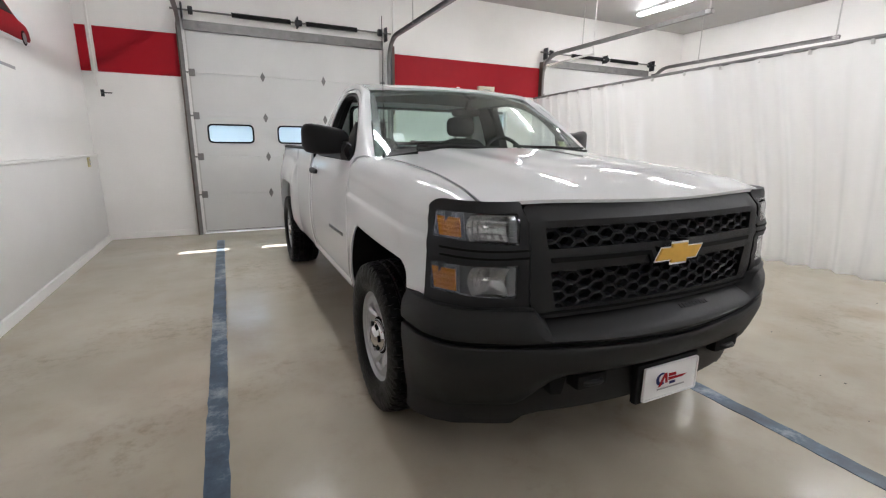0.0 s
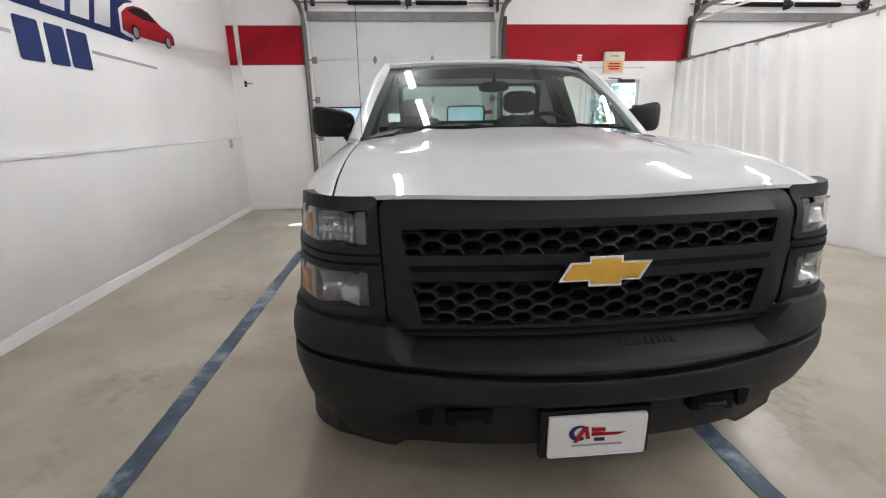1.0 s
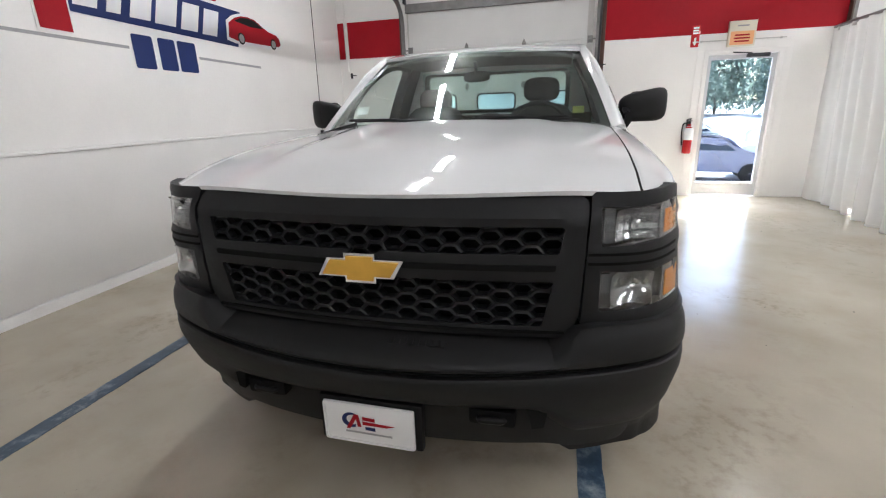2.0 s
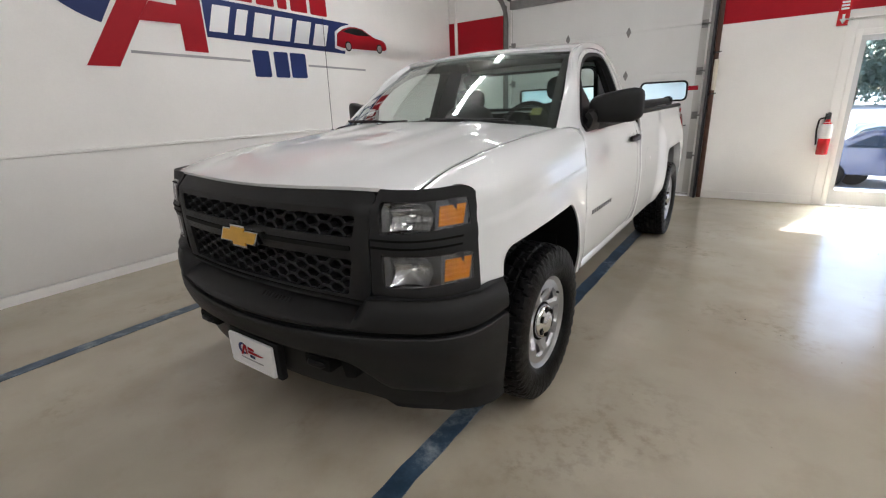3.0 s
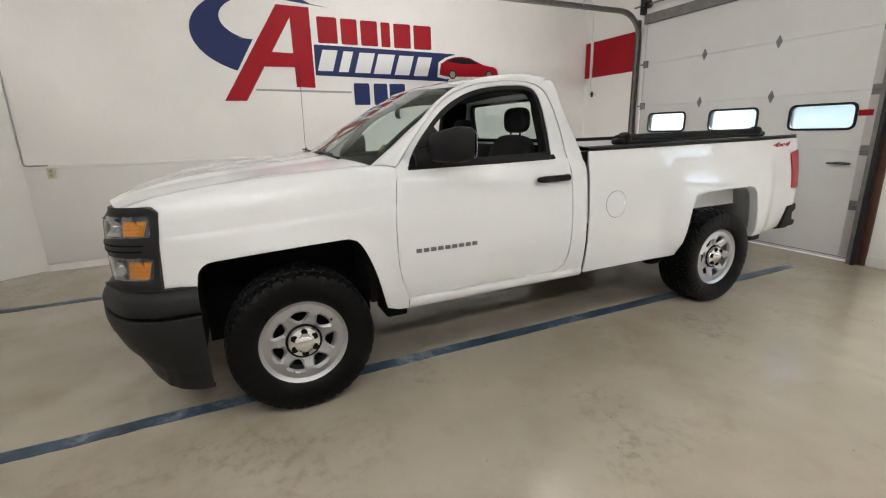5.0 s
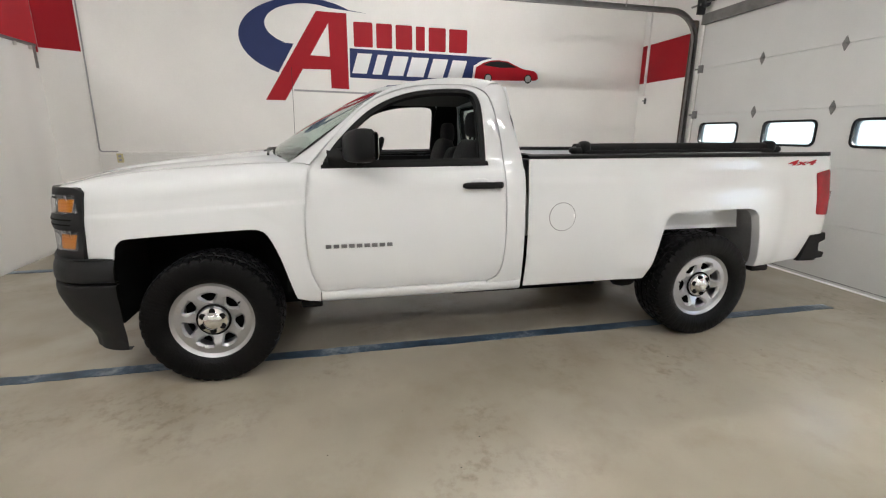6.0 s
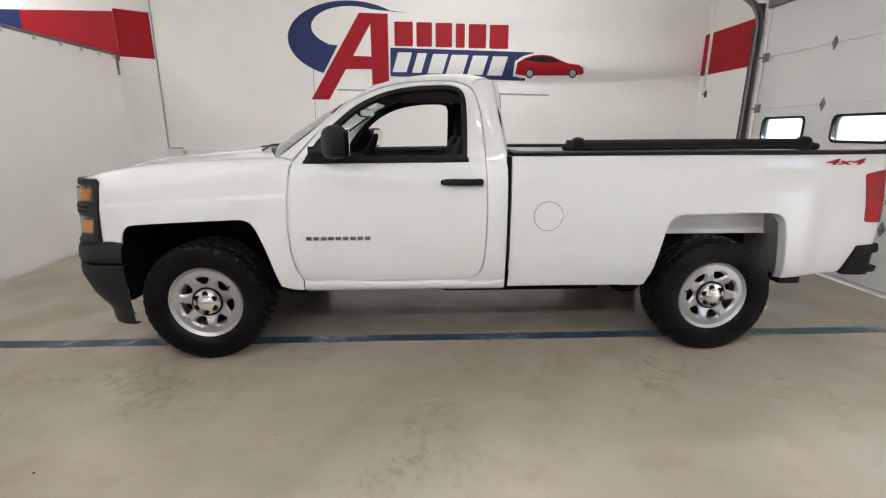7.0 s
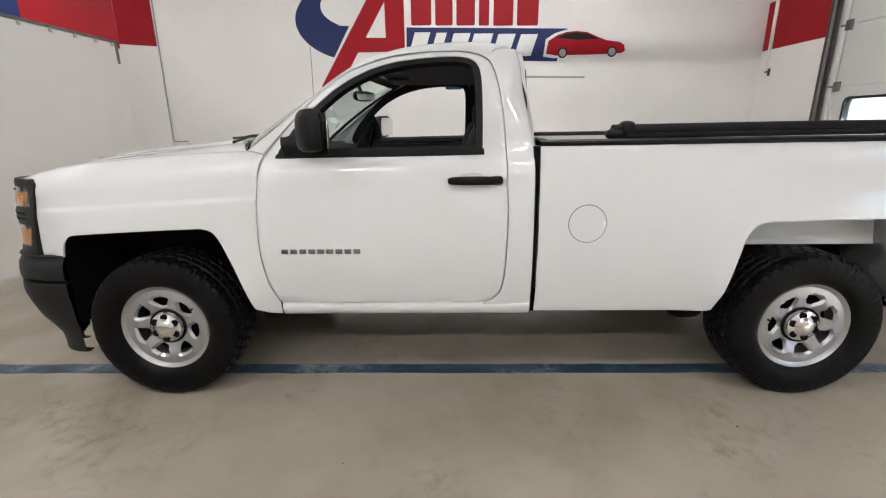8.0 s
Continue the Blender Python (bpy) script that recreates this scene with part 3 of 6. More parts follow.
# ---- curtains ----
def curtain(name, plan, top, seed, label, over=None, deep=1.0, fine=1.0, rise=0.0):
    """A hanging sheet along a plan line with soft folds, on a rail with hangers; over: the rail's own line, where the sheet bellies out below it."""
    over = over or plan
    d = thing(name, label, "curtain", "curtains")
    rng = random.Random(seed)
    length = sum((Vector(b) - Vector(a)).length for a, b in zip(plan, plan[1:]))
    waves = [(rng.uniform(3, 9) * length / 6, rng.uniform(0, 6.3), rng.uniform(0.3, 1)) for _ in range(4)] + [(rng.uniform(14, 24) * length / 6, rng.uniform(0, 6.3), 0.42 * fine) for _ in range(3)]

    def cloth(u, v):
        p, q = spline(plan, u).lerp(spline(over, u), v**1.3), spline(plan, min(u + 0.01, 1.0)) - spline(plan, max(u - 0.01, 0.0))
        nrm = Vector((-q.y, q.x)).normalized()
        fold = sum(w * math.sin(6.283 * k * u + ph + 0.15 * v) for k, ph, w in waves)
        off = 0.026 * deep * fold * (0.45 + 0.55 * (1 - v)) + 0.02 * noise.noise((u * length * 0.8, v * 2, seed)) + 0.05 * noise.noise((u * length * 2.3, v * 5, seed + 4)) * (1 - v) ** 7
        return (p.x + nrm.x * off, p.y + nrm.y * off, 0.015 + v * (top + rise * u - 0.03))

    part("cloth", gridf(cloth, int(length * 34), 18), CURTAIN, d, "white vinyl curtain with soft folds", 80)
    part("hem", gridf(lambda u, v: Vector(cloth(u, 0)) + Vector((0, 0, 0.002 + (0.028 + 0.016 * noise.noise((u * length * 1.7, 3, seed))) * v)), int(length * 34), 1, 0.004), CURTAIN, d, "doubled bottom hem", 80)
    rail = [(*spline(over, i / 24), top + rise * i / 24) for i in range(25)]
    part("rail", pipe(rail, 0.02, 8), STEEL, d, "galvanised steel curtain rail")
    for i in range(int(length / 0.45)):
        k = (i + 0.5) / int(length / 0.45)
        x, y = spline(over, k)
        z = top + rise * k
        part("hook", box((x - 0.02, y - 0.012, z - 0.06), (x + 0.02, y + 0.012, z - 0.01), 0.004), CONDUIT, d)
    x, y, z = rail[0]
    part("end_strap", box((x + 0.01, y - 0.006, z - 0.26), (x + 0.05, y + 0.012, z + 0.01), 0.003), STEEL, d, "grey metal strap at the rail's end")
    return d


curtain("curtain", [(4.06, 5.58), (4.03, 4.8), (4.02, 4.0), (4.00, 3.2), (4.05, 2.4), (4.25, 1.6), (4.42, 0.9), (4.53, 0.3), (4.58, -0.4), (4.56, -1.2), (4.46, -2.0), (4.35, -2.6)], 2.305, 3, "white vinyl divider curtain with folds hung along the bay", [(4.03, 5.58), (4.0, 1.5), (4.0, -2.6)], 1.6, 2.2, 0.165)
curtain("curtain", [(-3.02, -2.74), (-2.4, -2.735), (-1.6, -2.73), (-0.6, -2.73), (0.6, -2.75), (1.8, -2.74), (3.0, -2.74), (4.2, -2.74)], 2.47, 8, "white vinyl divider curtain hung across the bay's end", None, 0.3, 0.15)


# ---- the pickup truck ----
# Its nose points to -y; the front axle stands over y = 0 and the rear axle over y = 3.378.
BASE = 3.378
SIDE = [(0.43, 0.945), (0.50, 0.962), (0.60, 0.985), (0.72, 0.998), (0.82, 1.003), (0.95, 0.998), (1.10, 0.985), (1.20, 0.970), (1.27, 0.945),
        (1.31, 0.912), (1.45, 0.860), (1.60, 0.800), (1.72, 0.742), (1.79, 0.700), (1.83, 0.660)]


def flank(z):
    """Half the cab's width at the height z."""
    return curve_at(SIDE, z)


def arch_swell(y, z, hub):
    r = math.hypot(y - hub, (z - 0.40) * 1.0)
    return 0.024 * (1 - smooth01(0.48, 0.70, r))


def ridge(z, line, rise):
    """A pressed feature line: it swells slowly from below and drops off sharply above the line."""
    return rise * smooth01(line - 0.16, line - 0.004, z) * (1 - smooth01(line - 0.004, line + 0.012, z))


def fender_x(y, z):
    x = curve_at(SIDE[:9] + [(1.36, 0.93)], z)
    x -= 0.060 * (1 - smooth01(-0.72, -0.38, y)) * (1 + 0.10 * smooth01(0.75, 1.15, z))
    return x + arch_swell(y, z, 0.0) + ridge(z, 1.0515 + 0.055 * y, 0.008 * smooth01(-0.66, -0.45, y))


def fender_lift(y, s):
    zs = 1.09 + 0.08 * smooth01(-0.7, 0.6, y)
    if s <= zs:
        return (fender_x(y, s), y, s)
    top = curve_at([(-0.78, 1.160), (-0.68, 1.190), (-0.6, 1.213), (-0.3, 1.260), (0.1, 1.291), (0.6, 1.311)], y)
    a = min((s - zs) / 0.26, 1) * math.pi / 2
    x0 = fender_x(y, zs)
    return (x0 - (x0 - 0.824) * (1 - math.cos(a) ** 0.9 if a < math.pi / 2 - 1e-6 else 1), y, zs + (top - zs) * math.sin(a) ** 0.95)


def fender_s(y, k=1.0):
    return 1.09 + 0.08 * smooth01(-0.7, 0.6, y) + 0.26 * k


ARCH_F = [(-0.462, 0.787), (-0.452, 0.86), (-0.41, 0.902), (-0.20, 0.918), (0.10, 0.932), (0.285, 0.936), (0.335, 0.918), (0.372, 0.86), (0.417, 0.75), (0.447, 0.64), (0.477, 0.52), (0.488, 0.488)]
ARCH_R = [(2.905, 0.468), (2.925, 0.58), (2.955, 0.74), (2.985, 0.88), (3.02, 0.935), (3.08, 0.957), (3.40, 0.966), (3.68, 0.966), (3.74, 0.952), (3.775, 0.915), (3.795, 0.82), (3.815, 0.68), (3.84, 0.545), (3.85, 0.505)]


def bed_x(y, z):
    x = curve_at([(0.43, 0.945), (0.50, 0.958), (0.58, 0.975), (0.72, 0.990), (0.85, 0.993), (1.0, 0.985), (1.15, 0.972), (1.26, 0.958), (1.34, 0.945)], z)
    crest = max(0.0, 1 - (max(z - 1.0, 0) / 0.235) ** 2)
    haunch = smooth01(2.66, 2.92, y) * (1 - smooth01(3.92, 4.12, y)) * smooth01(0.44, 0.60, z) * crest
    x += 0.034 * haunch - 0.012 * smooth01(1.0, 1.235, z) * smooth01(2.66, 2.92, y) + 0.5 * arch_swell(y, z, BASE)
    x += ridge(z, 1.190, 0.003) * (1 - smooth01(2.5, 2.8, y))
    return x - 0.055 * smooth01(3.9, 4.58, y) - 0.05 * smooth01(4.46, 4.575, y) ** 2


DOOR_CUT = [(0.632, 0.520), (0.585, 0.638), (0.566, 0.76), (0.562, 0.894), (0.567, 1.02), (0.577, 1.139), (0.592, 1.235), (0.625, 1.305), (0.76, 1.465), (0.86, 1.57), (0.95, 1.645), (1.08, 1.717),
            (1.25, 1.765), (1.42, 1.785), (1.58, 1.787), (1.68, 1.770), (1.735, 1.735), (1.765, 1.66), (1.785, 1.56), (1.803, 1.40), (1.808, 1.245), (1.815, 1.05), (1.815, 0.889), (1.808, 0.70), (1.790, 0.60), (1.755, 0.543), (1.70, 0.522)]
WINDOW_CUT = [(0.664, 1.283), (1.694, 1.300), (1.697, 1.45), (1.696, 1.60), (1.690, 1.69), (1.660, 1.748), (1.59, 1.767), (1.43, 1.765), (1.26, 1.744), (1.12, 1.704), (0.97, 1.625), (0.86, 1.53), (0.74, 1.405)]


def eased(pts, r=0.12):
    """An open line with its inner corners rounded."""
    return [tuple(pts[0])] + rounded(pts, [0] + [r] * (len(pts) - 2) + [0], 3)[1:-1] + [tuple(pts[-1])]


DOOR_EDGE = DOOR_CUT[:6]
DOOR_CUT = rounded(DOOR_CUT, [0.02] + [0.12] * (len(DOOR_CUT) - 1), 3)
WINDOW_CUT = rounded(WINDOW_CUT, [0.06, 0.02] + [0.12] * (len(WINDOW_CUT) - 2), 3)
ARCH_F, ARCH_R = eased(ARCH_F), eased(ARCH_R)


def inset(poly, d):
    """A closed outline drawn in by d."""
    out = []
    for i, p in enumerate(poly):
        a, p, b = Vector(poly[i - 1]), Vector(p), Vector(poly[(i + 1) % len(poly)])
        t = (b - a).normalized()
        out.append(tuple(p + Vector((-t.y, t.x)) * d))
    area = sum(a[0] * b[1] - b[0] * a[1] for a, b in zip(poly, poly[1:] + poly[:1]))
    return out if area > 0 else inset(poly[::-1], d)[::-1]


truck = thing("pickup_truck", "white regular cab pickup truck with black grille, bumper and mirrors", "pickup truck", at=(-0.006, 0, 0))


def cab_end(z):
    """Where the cab's back wall stands at the height z."""
    return 1.953 - 0.042 * smooth01(1.30, 1.70, z) - 0.035 * smooth01(1.68, 1.87, z) ** 1.5


def build_flanks(s):
    """Front wing, door, cab corner and bed side of one flank."""
    wing = [(-0.612, 0.790)] + ARCH_F + [(0.56, 0.462), (0.625, 0.452)] + [(y - 0.004, z) for y, z in DOOR_EDGE] + [(0.585, 1.25), (0.60, fender_s(0.6, 0.75)), (0.56, fender_s(0.56)), (0.2, fender_s(0.2)), (-0.2, fender_s(-0.2)), (-0.55, fender_s(-0.55)), (-0.748, fender_s(-0.748)), (-0.715, fender_s(-0.715, 0.72)), (-0.655, fender_s(-0.655, 0.35)), (-0.610, 1.08)]
    part("front_wing", side_of(sheet([(y, z - 0.055 * y) for y, z in wing], lambda y, b: fender_lift(y, b + 0.055 * y), 0.0105, thick=0.010, lip=0.0025), s), PAINT, truck)
    door = part("door", side_of(sheet(inset(DOOR_CUT[::-1], 0.0), lambda y, z: (flank(z) + ridge(z, 1.185, 0.003), y, z), 0.02, [WINDOW_CUT], 0.03, 0.003), s), PAINT, truck)
    # black seal round the opening and the sill strip
    ring = inset(WINDOW_CUT, 0.030)
    ring = [(y, max(z, 1.298 + 0.014 * (y - 0.72))) for y, z in ring]
    part("window_seal", side_of(sheet(WINDOW_CUT, lambda y, z: (flank(z) - 0.012, y, z), 0.03, [ring], 0.035), s), RUBBER, door, "black window seal")
    part("frame_trim", side_of(sheet(inset(WINDOW_CUT, -0.012), lambda y, z: (flank(z) - 0.052, y, z), 0.03, [[(y, z - 0.030 * smooth01(1.42, 1.33, z)) for y, z in inset(WINDOW_CUT, 0.035)]], 0.02), s), CABIN, door, "dark inner window frame")
    part("pillar_trim", side_of(sheet(rounded([(1.665, 0.62), (1.93, 0.62), (1.93, 1.55), (1.88, 1.74), (1.70, 1.76), (1.665, 1.60)], 0.03), lambda y, z: (flank(z) - 0.075, y, z), 0.05, thick=0.02), s), CABIN, truck, "dark inner pillar trim")
    part("sill_strip", side_of(gridf(lambda u, v: (flank(1.278 + 0.022 * v) + 0.004, 0.668 + 1.032 * u, 1.274 + 0.018 * u + 0.022 * v), 20, 2, -0.012), s), RUBBER, door, "black window sill strip")
    part("mirror_sail", side_of(sheet(rounded([(0.660, 1.282), (0.93, 1.287), (0.92, 1.44), (0.865, 1.528), (0.75, 1.412)], [0.055, 0.02, 0.02, 0.02, 0.02]), lambda y, z: (flank(z) + 0.008, y, z), 0.03, thick=0.03), s), BLACK, door, "black mirror mount")
    grip = part("door_handle", side_of(join(blob((1.000, 1.650, 1.164), (0.017, 0.130, 0.0205), 4.2, 12), blob((0.990, 1.760, 1.164), (0.017, 0.030, 0.021), 4, 8)), s), BLACK, door, "black door handle")
    part("handle_cup", side_of(moved(blob((0, 0, 0), (0.006, 0.072, 0.045), 2.2, 10), Matrix.Translation((flank(1.168) - 0.002, 1.640, 1.164))), s), PAINT, door, "recess behind the handle")
    part("door_jamb", side_of(sheet(inset(DOOR_CUT[::-1], -0.020), lambda y, z: (flank(z) - 0.024, y, z), 0.04, [inset(DOOR_CUT[::-1], 0.022)], 0.01), s), PAINT, truck, "white door jamb behind the seam")
    # inner door trim
    part("door_trim", side_of(join(box((0.84, 0.66, 0.55), (0.90, 1.76, 1.27), 0.02), blob((0.82, 1.25, 1.08), (0.05, 0.30, 0.04), 3, 8)), s), CABIN, door, "dark grey inner trim")
    # letter-like chrome marks low on the door
    for i in range(9):
        y = 0.672 + 0.046 * i
        part("badge_mark", side_of(box((1.000, y, 0.800), (1.0075, y + 0.034, 0.824), 0.002), s), BADGE, door, "small grey badge mark")
    # mirror
    head = blob((1.040, 0.880, 1.402), (0.140, 0.062, 0.100), 4.4, 16)
    for v in head.verts:
        k = (v.co.x - 1.055) / 0.125
        v.co.z = 1.405 + (v.co.z - 1.405) * (0.90 + 0.12 * k) + 0.012 * k
        v.co.y += 0.05 * k + (0.025 * k * k if v.co.y < 0.905 else 0)
    mirror = part("wing_mirror", side_of(join(head, loft([[(0.915, y0, z0), (0.935, y0 - 0.012, (z0 + z1) / 2), (0.915, y0, z1)] + [(1.00, y2, z1 + 0.01), (1.012, y2 + 0.01, (z0 + z1) / 2 + 0.01)] for y0, y2, z0, z1 in ((0.722, 0.845, 1.300, 1.372), (0.80, 0.875, 1.290, 1.395), (0.88, 0.905, 1.290, 1.400))], 12, 8, 0.03)), s), BLACK, truck, "black plastic wing mirror")
    part("mirror_glass", side_of(moved(sheet(rounded(rect(-0.105, -0.078, 0.105, 0.078), 0.04), lambda a, b: (a, 0, b), 0.05, thick=0.004), Matrix.Translation((1.060, 0.954, 1.408)) @ Matrix.Rotation(radians(21), 4, "Z")), s), CHROME, mirror, "mirror glass")
    # cab corner behind the door
    rows = []
    for z in (0.455, 0.515, 0.54, 0.57, 0.6, 0.66, 0.75, 0.9, 1.05, 1.2, 1.31, 1.45, 1.58, 1.68, 1.75, 1.80):
        x, yd = flank(z), curve_at([(0.455, 1.70), (0.52, 1.704), (0.543, 1.759), (0.60, 1.795), (0.70, 1.813), (0.889, 1.820), (1.05, 1.820), (1.245, 1.813), (1.40, 1.808), (1.56, 1.790), (1.66, 1.770), (1.735, 1.740), (1.77, 1.70), (1.80, 1.62)], z)
        back = cab_end(z)
        r = 0.016 + 0.032 * smooth01(1.25, 1.6, z)
        rows.append([(x, yd, z), (x, yd * 0.55 + back * 0.45 - 0.01, z), (x - 0.36 * r, back - 0.9 * r, z), (x - 1.25 * r, back - 0.24 * r, z), (x - 0.14, back, z)])
    part("cab_corner", side_of(loft(rows, 14, 40, -0.01), s), PAINT, truck)
    part("bed_gap", side_of(box((0.80, 1.945, 0.47), (0.935, 1.973, 1.318)), s), LINER, truck, "dark gap between cab and bed")
    # sill under the door
    part("rocker", side_of(loft([[(0.93, y, 0.440), (flank(0.5) - 0.004, y, 0.460), (flank(0.51) + 0.002, y, 0.495), (flank(0.52) - 0.010, y, 0.516), (0.93, y, 0.530)] for y in (0.632, 0.9, 1.3, 1.7, 1.945)], 8, 8), s), PAINT, truck)
    # A pillar and roof rail
    inner = [(0.838, 0.472, 1.300), (0.772, 0.748, 1.490), (0.708, 0.972, 1.647), (0.668, 1.13, 1.748), (0.668, 1.32, 1.808), (0.668, 1.52, 1.833), (0.668, 1.70, 1.834), (0.668, 1.83, 1.814)]
    outer = [(flank(z), y, z) for y, z in ((0.60, 1.296), (0.755, 1.467), (0.945, 1.648), (1.083, 1.722), (1.258, 1.7715), (1.46, 1.7895), (1.615, 1.7875), (1.732, 1.763))]
    mid = [tuple((Vector(a) + Vector(b)) / 2 + Vector((0.010, -0.012, 0.014))) for a, b in zip(inner, outer)]
    part("roof_rail", side_of(loft([outer, mid, inner], 40, 6, -0.012), s), PAINT, truck)
    # bed side
    bed = [(1.974, 0.462), (2.88, 0.462)] + ARCH_R + [(3.90, 0.508), (4.44, 0.540), (4.50, 0.60), (4.572, 0.88), (4.575, 1.0), (4.568, 1.335), (1.974, 1.322)]
    side = part("bed_side", side_of(sheet(bed, lambda y, z: (bed_x(y, z), y, z), 0.022, thick=0.014, lip=0.003), s), PAINT, truck)
    part("rail_cap", side_of(join(gridf(lambda u, v: spline([(bed_x(1.97 + 2.59 * u, 1.33) + 0.003, 1.97 + 2.59 * u, 1.322 + 0.013 * u), (bed_x(1.97 + 2.59 * u, 1.33) - 0.004, 1.97 + 2.59 * u, 1.345 + 0.013 * u), (0.83, 1.97 + 2.59 * u, 1.347 + 0.013 * u), (0.82, 1.97 + 2.59 * u, 1.31)], v), 20, 10)), s), BLACK, side, "black plastic rail cap")
    part("bed_wall", side_of(gridf(lambda u, v: (0.80 + 0.02 * v, 1.97 + 2.58 * u, 0.80 + 0.52 * v), 8, 4, 0.012), s), PAINT, truck, "white inner bed wall")
    lip = [(y, z) for y, z in ARCH_R]
    part("arch_lip", side_of(gridf(lambda u, v: (lambda p: (bed_x(p.x, p.y) - 0.006 - 0.065 * v, p.x, p.y + 0.004 - 0.012 * v))(spline(lip, u)), 72, 2, 0.004), s), PAINT, side, "folded wheel arch lip")
    part("wheel_house", side_of(join(gridf(lambda u, v: (lambda p: (bed_x(p.x, p.y) - 0.07 - 0.36 * v, p.x + (0.02 if p.x > 3.4 else -0.02), p.y + 0.01))(spline(lip, u)), 72, 2, 0.006), box((0.56, 2.97, 0.865), (0.572, 3.79, 0.972))), s), GALV, truck, "grey metal wheel house")
    part("house_wall", side_of(box((0.54, 2.95, 0.45), (0.556, 3.82, 0.97)), s), LINER, truck, "black inner wall of the wheel house")
    part("wheel_liner", side_of(join(gridf(lambda u, v: (lambda p: (fender_x(p.x, p.y) - 0.012 - 0.44 * v, p.x, p.y + 0.012))(spline(ARCH_F, u)), 72, 2, 0.006), box((0.50, -0.48, 0.30), (0.52, 0.50, 0.94)), box((0.52, -0.50, 0.40), (0.955, -0.478, 0.80))), s), LINER, truck, "black front wheel liner")
    # fuel door, on the driver's flank alone
    if s > 0:
        c = (2.215, 0.945)
        part("fuel_door", gridf(lambda u, v: (lambda y, z: (bed_x(y, z) + 0.0035, y, z))(c[0] + 0.092 * v * math.cos(6.2832 * u), c[1] + 0.092 * v * math.sin(6.2832 * u)), 40, 6), PAINT, side, "round fuel filler door")
        part("fuel_gap", gridf(lambda u, v: (lambda y, z: (bed_x(y, z) + 0.0015, y, z))(c[0] + (0.0912 + 0.0050 * v) * math.cos(6.2832 * u), c[1] + (0.0912 + 0.0050 * v) * math.sin(6.2832 * u)), 48, 1), BADGE, side, "grey gap round the fuel door")
        part("finger_notch", blob((bed_x(2.297, 0.945) + 0.001, 2.297, 0.945), (0.004, 0.011, 0.015), 2.4, 8), WHITE, side, "pale finger notch")
    # tail lamp
    lampb = rounded([(4.389, 0.889), (4.540, 0.880), (4.592, 1.03), (4.594, 1.205), (4.50, 1.236), (4.36, 1.207)], 0.02)
    tl = part("tail_lamp", side_of(sheet(lampb, lambda y, z: (bed_x(min(y, 4.57), z) + 0.010 - 0.10 * smooth01(4.52, 4.60, y) ** 2, y, z), 0.02, thick=0.03, lip=0.006), s), TAIL, truck, "red tail lamp lens")
    part("reverse_lens", side_of(box((0.80, 4.588, 0.99), (0.87, 4.600, 1.06), 0.004), s), LENS, tl, "clear reverse lamp lens")
    return door


for s in (1, -1):
    build_flanks(s)


def label_text(name, body, size, m, material, parent, label, depth=0.002, shear=0.0, bold=0.0):
    cu = bpy.data.curves.new(name, "FONT")
    cu.body, cu.size, cu.extrude, cu.shear, cu.offset = body, size, depth, shear, bold
    ob = bpy.data.objects.new(name, cu)
    me = bpy.data.meshes.new_from_object(ob)
    bpy.data.objects.remove(ob)
    me.materials.append(material)
    o = new(name, me)
    o.parent, o.matrix_basis = parent, m
    return tagged(o, label)


label_text("drive_mark", "4x4", 0.055, pose(bed_x(4.035, 1.29) + 0.005, 4.035, 1.268, 90, 0, 96.0) @ Matrix.Diagonal((3.5, 1, 1, 1)), RED, truck, "red 4x4 decal", shear=0.25, bold=0.0012)


# bonnet, roof, glass
def bonnet(u, v):
    q = 2 * u - 1
    x = 0.815 * q
    y = (-0.868 + 0.085 * abs(q) ** 2 + 0.033 * abs(q) ** 6) * (1 - v) + (0.27 + 0.20 * q * q) * v
    mid = curve_at([(-0.90, 1.174), (-0.855, 1.194), (-0.80, 1.216), (-0.72, 1.238), (-0.55, 1.270), (-0.3, 1.304), (0.05, 1.339), (0.3, 1.364), (0.5, 1.377)], y)
    edge = curve_at([(-0.78, 1.164), (-0.68, 1.193), (-0.6, 1.215), (-0.3, 1.262), (0.1, 1.293), (0.6, 1.313)], y)
    bulge = 0.016 * (1 - smooth01(0.44, 0.56, abs(x))) * smooth01(-0.80, -0.45, y)
    dip = 0.006 * math.exp(-((abs(x) - 0.30) / 0.10) ** 2) * smooth01(-0.7, -0.3, y)
    return (x, y, edge + (mid - 0.016 - edge) * (1 - abs(q) ** 3.2) + bulge - dip)


part("bonnet", gridf(bonnet, 56, 44, -0.014), PAINT, truck)
for s in (1, -1):
    part("bonnet_gap", gridf(lambda u, v: (lambda p: (s * (0.807 + 0.024 * v), p[1], p[2] - 0.010))(bonnet(1.0, u)), 40, 1, 0.004), LINER, truck, "dark gap beside the bonnet")


def shield(u, v):
    q = 2 * u - 1
    foot = Vector((0.834 * q, 0.235 + 0.240 * q * q, 1.320 - 0.020 * q * q))
    head = Vector((0.667 * q, 1.000 + 0.125 * q * q, 1.772 - 0.036 * q * q))
    return foot.lerp(head, v) + Vector((0, -0.014, 0.018)) * math.sin(math.pi * v)


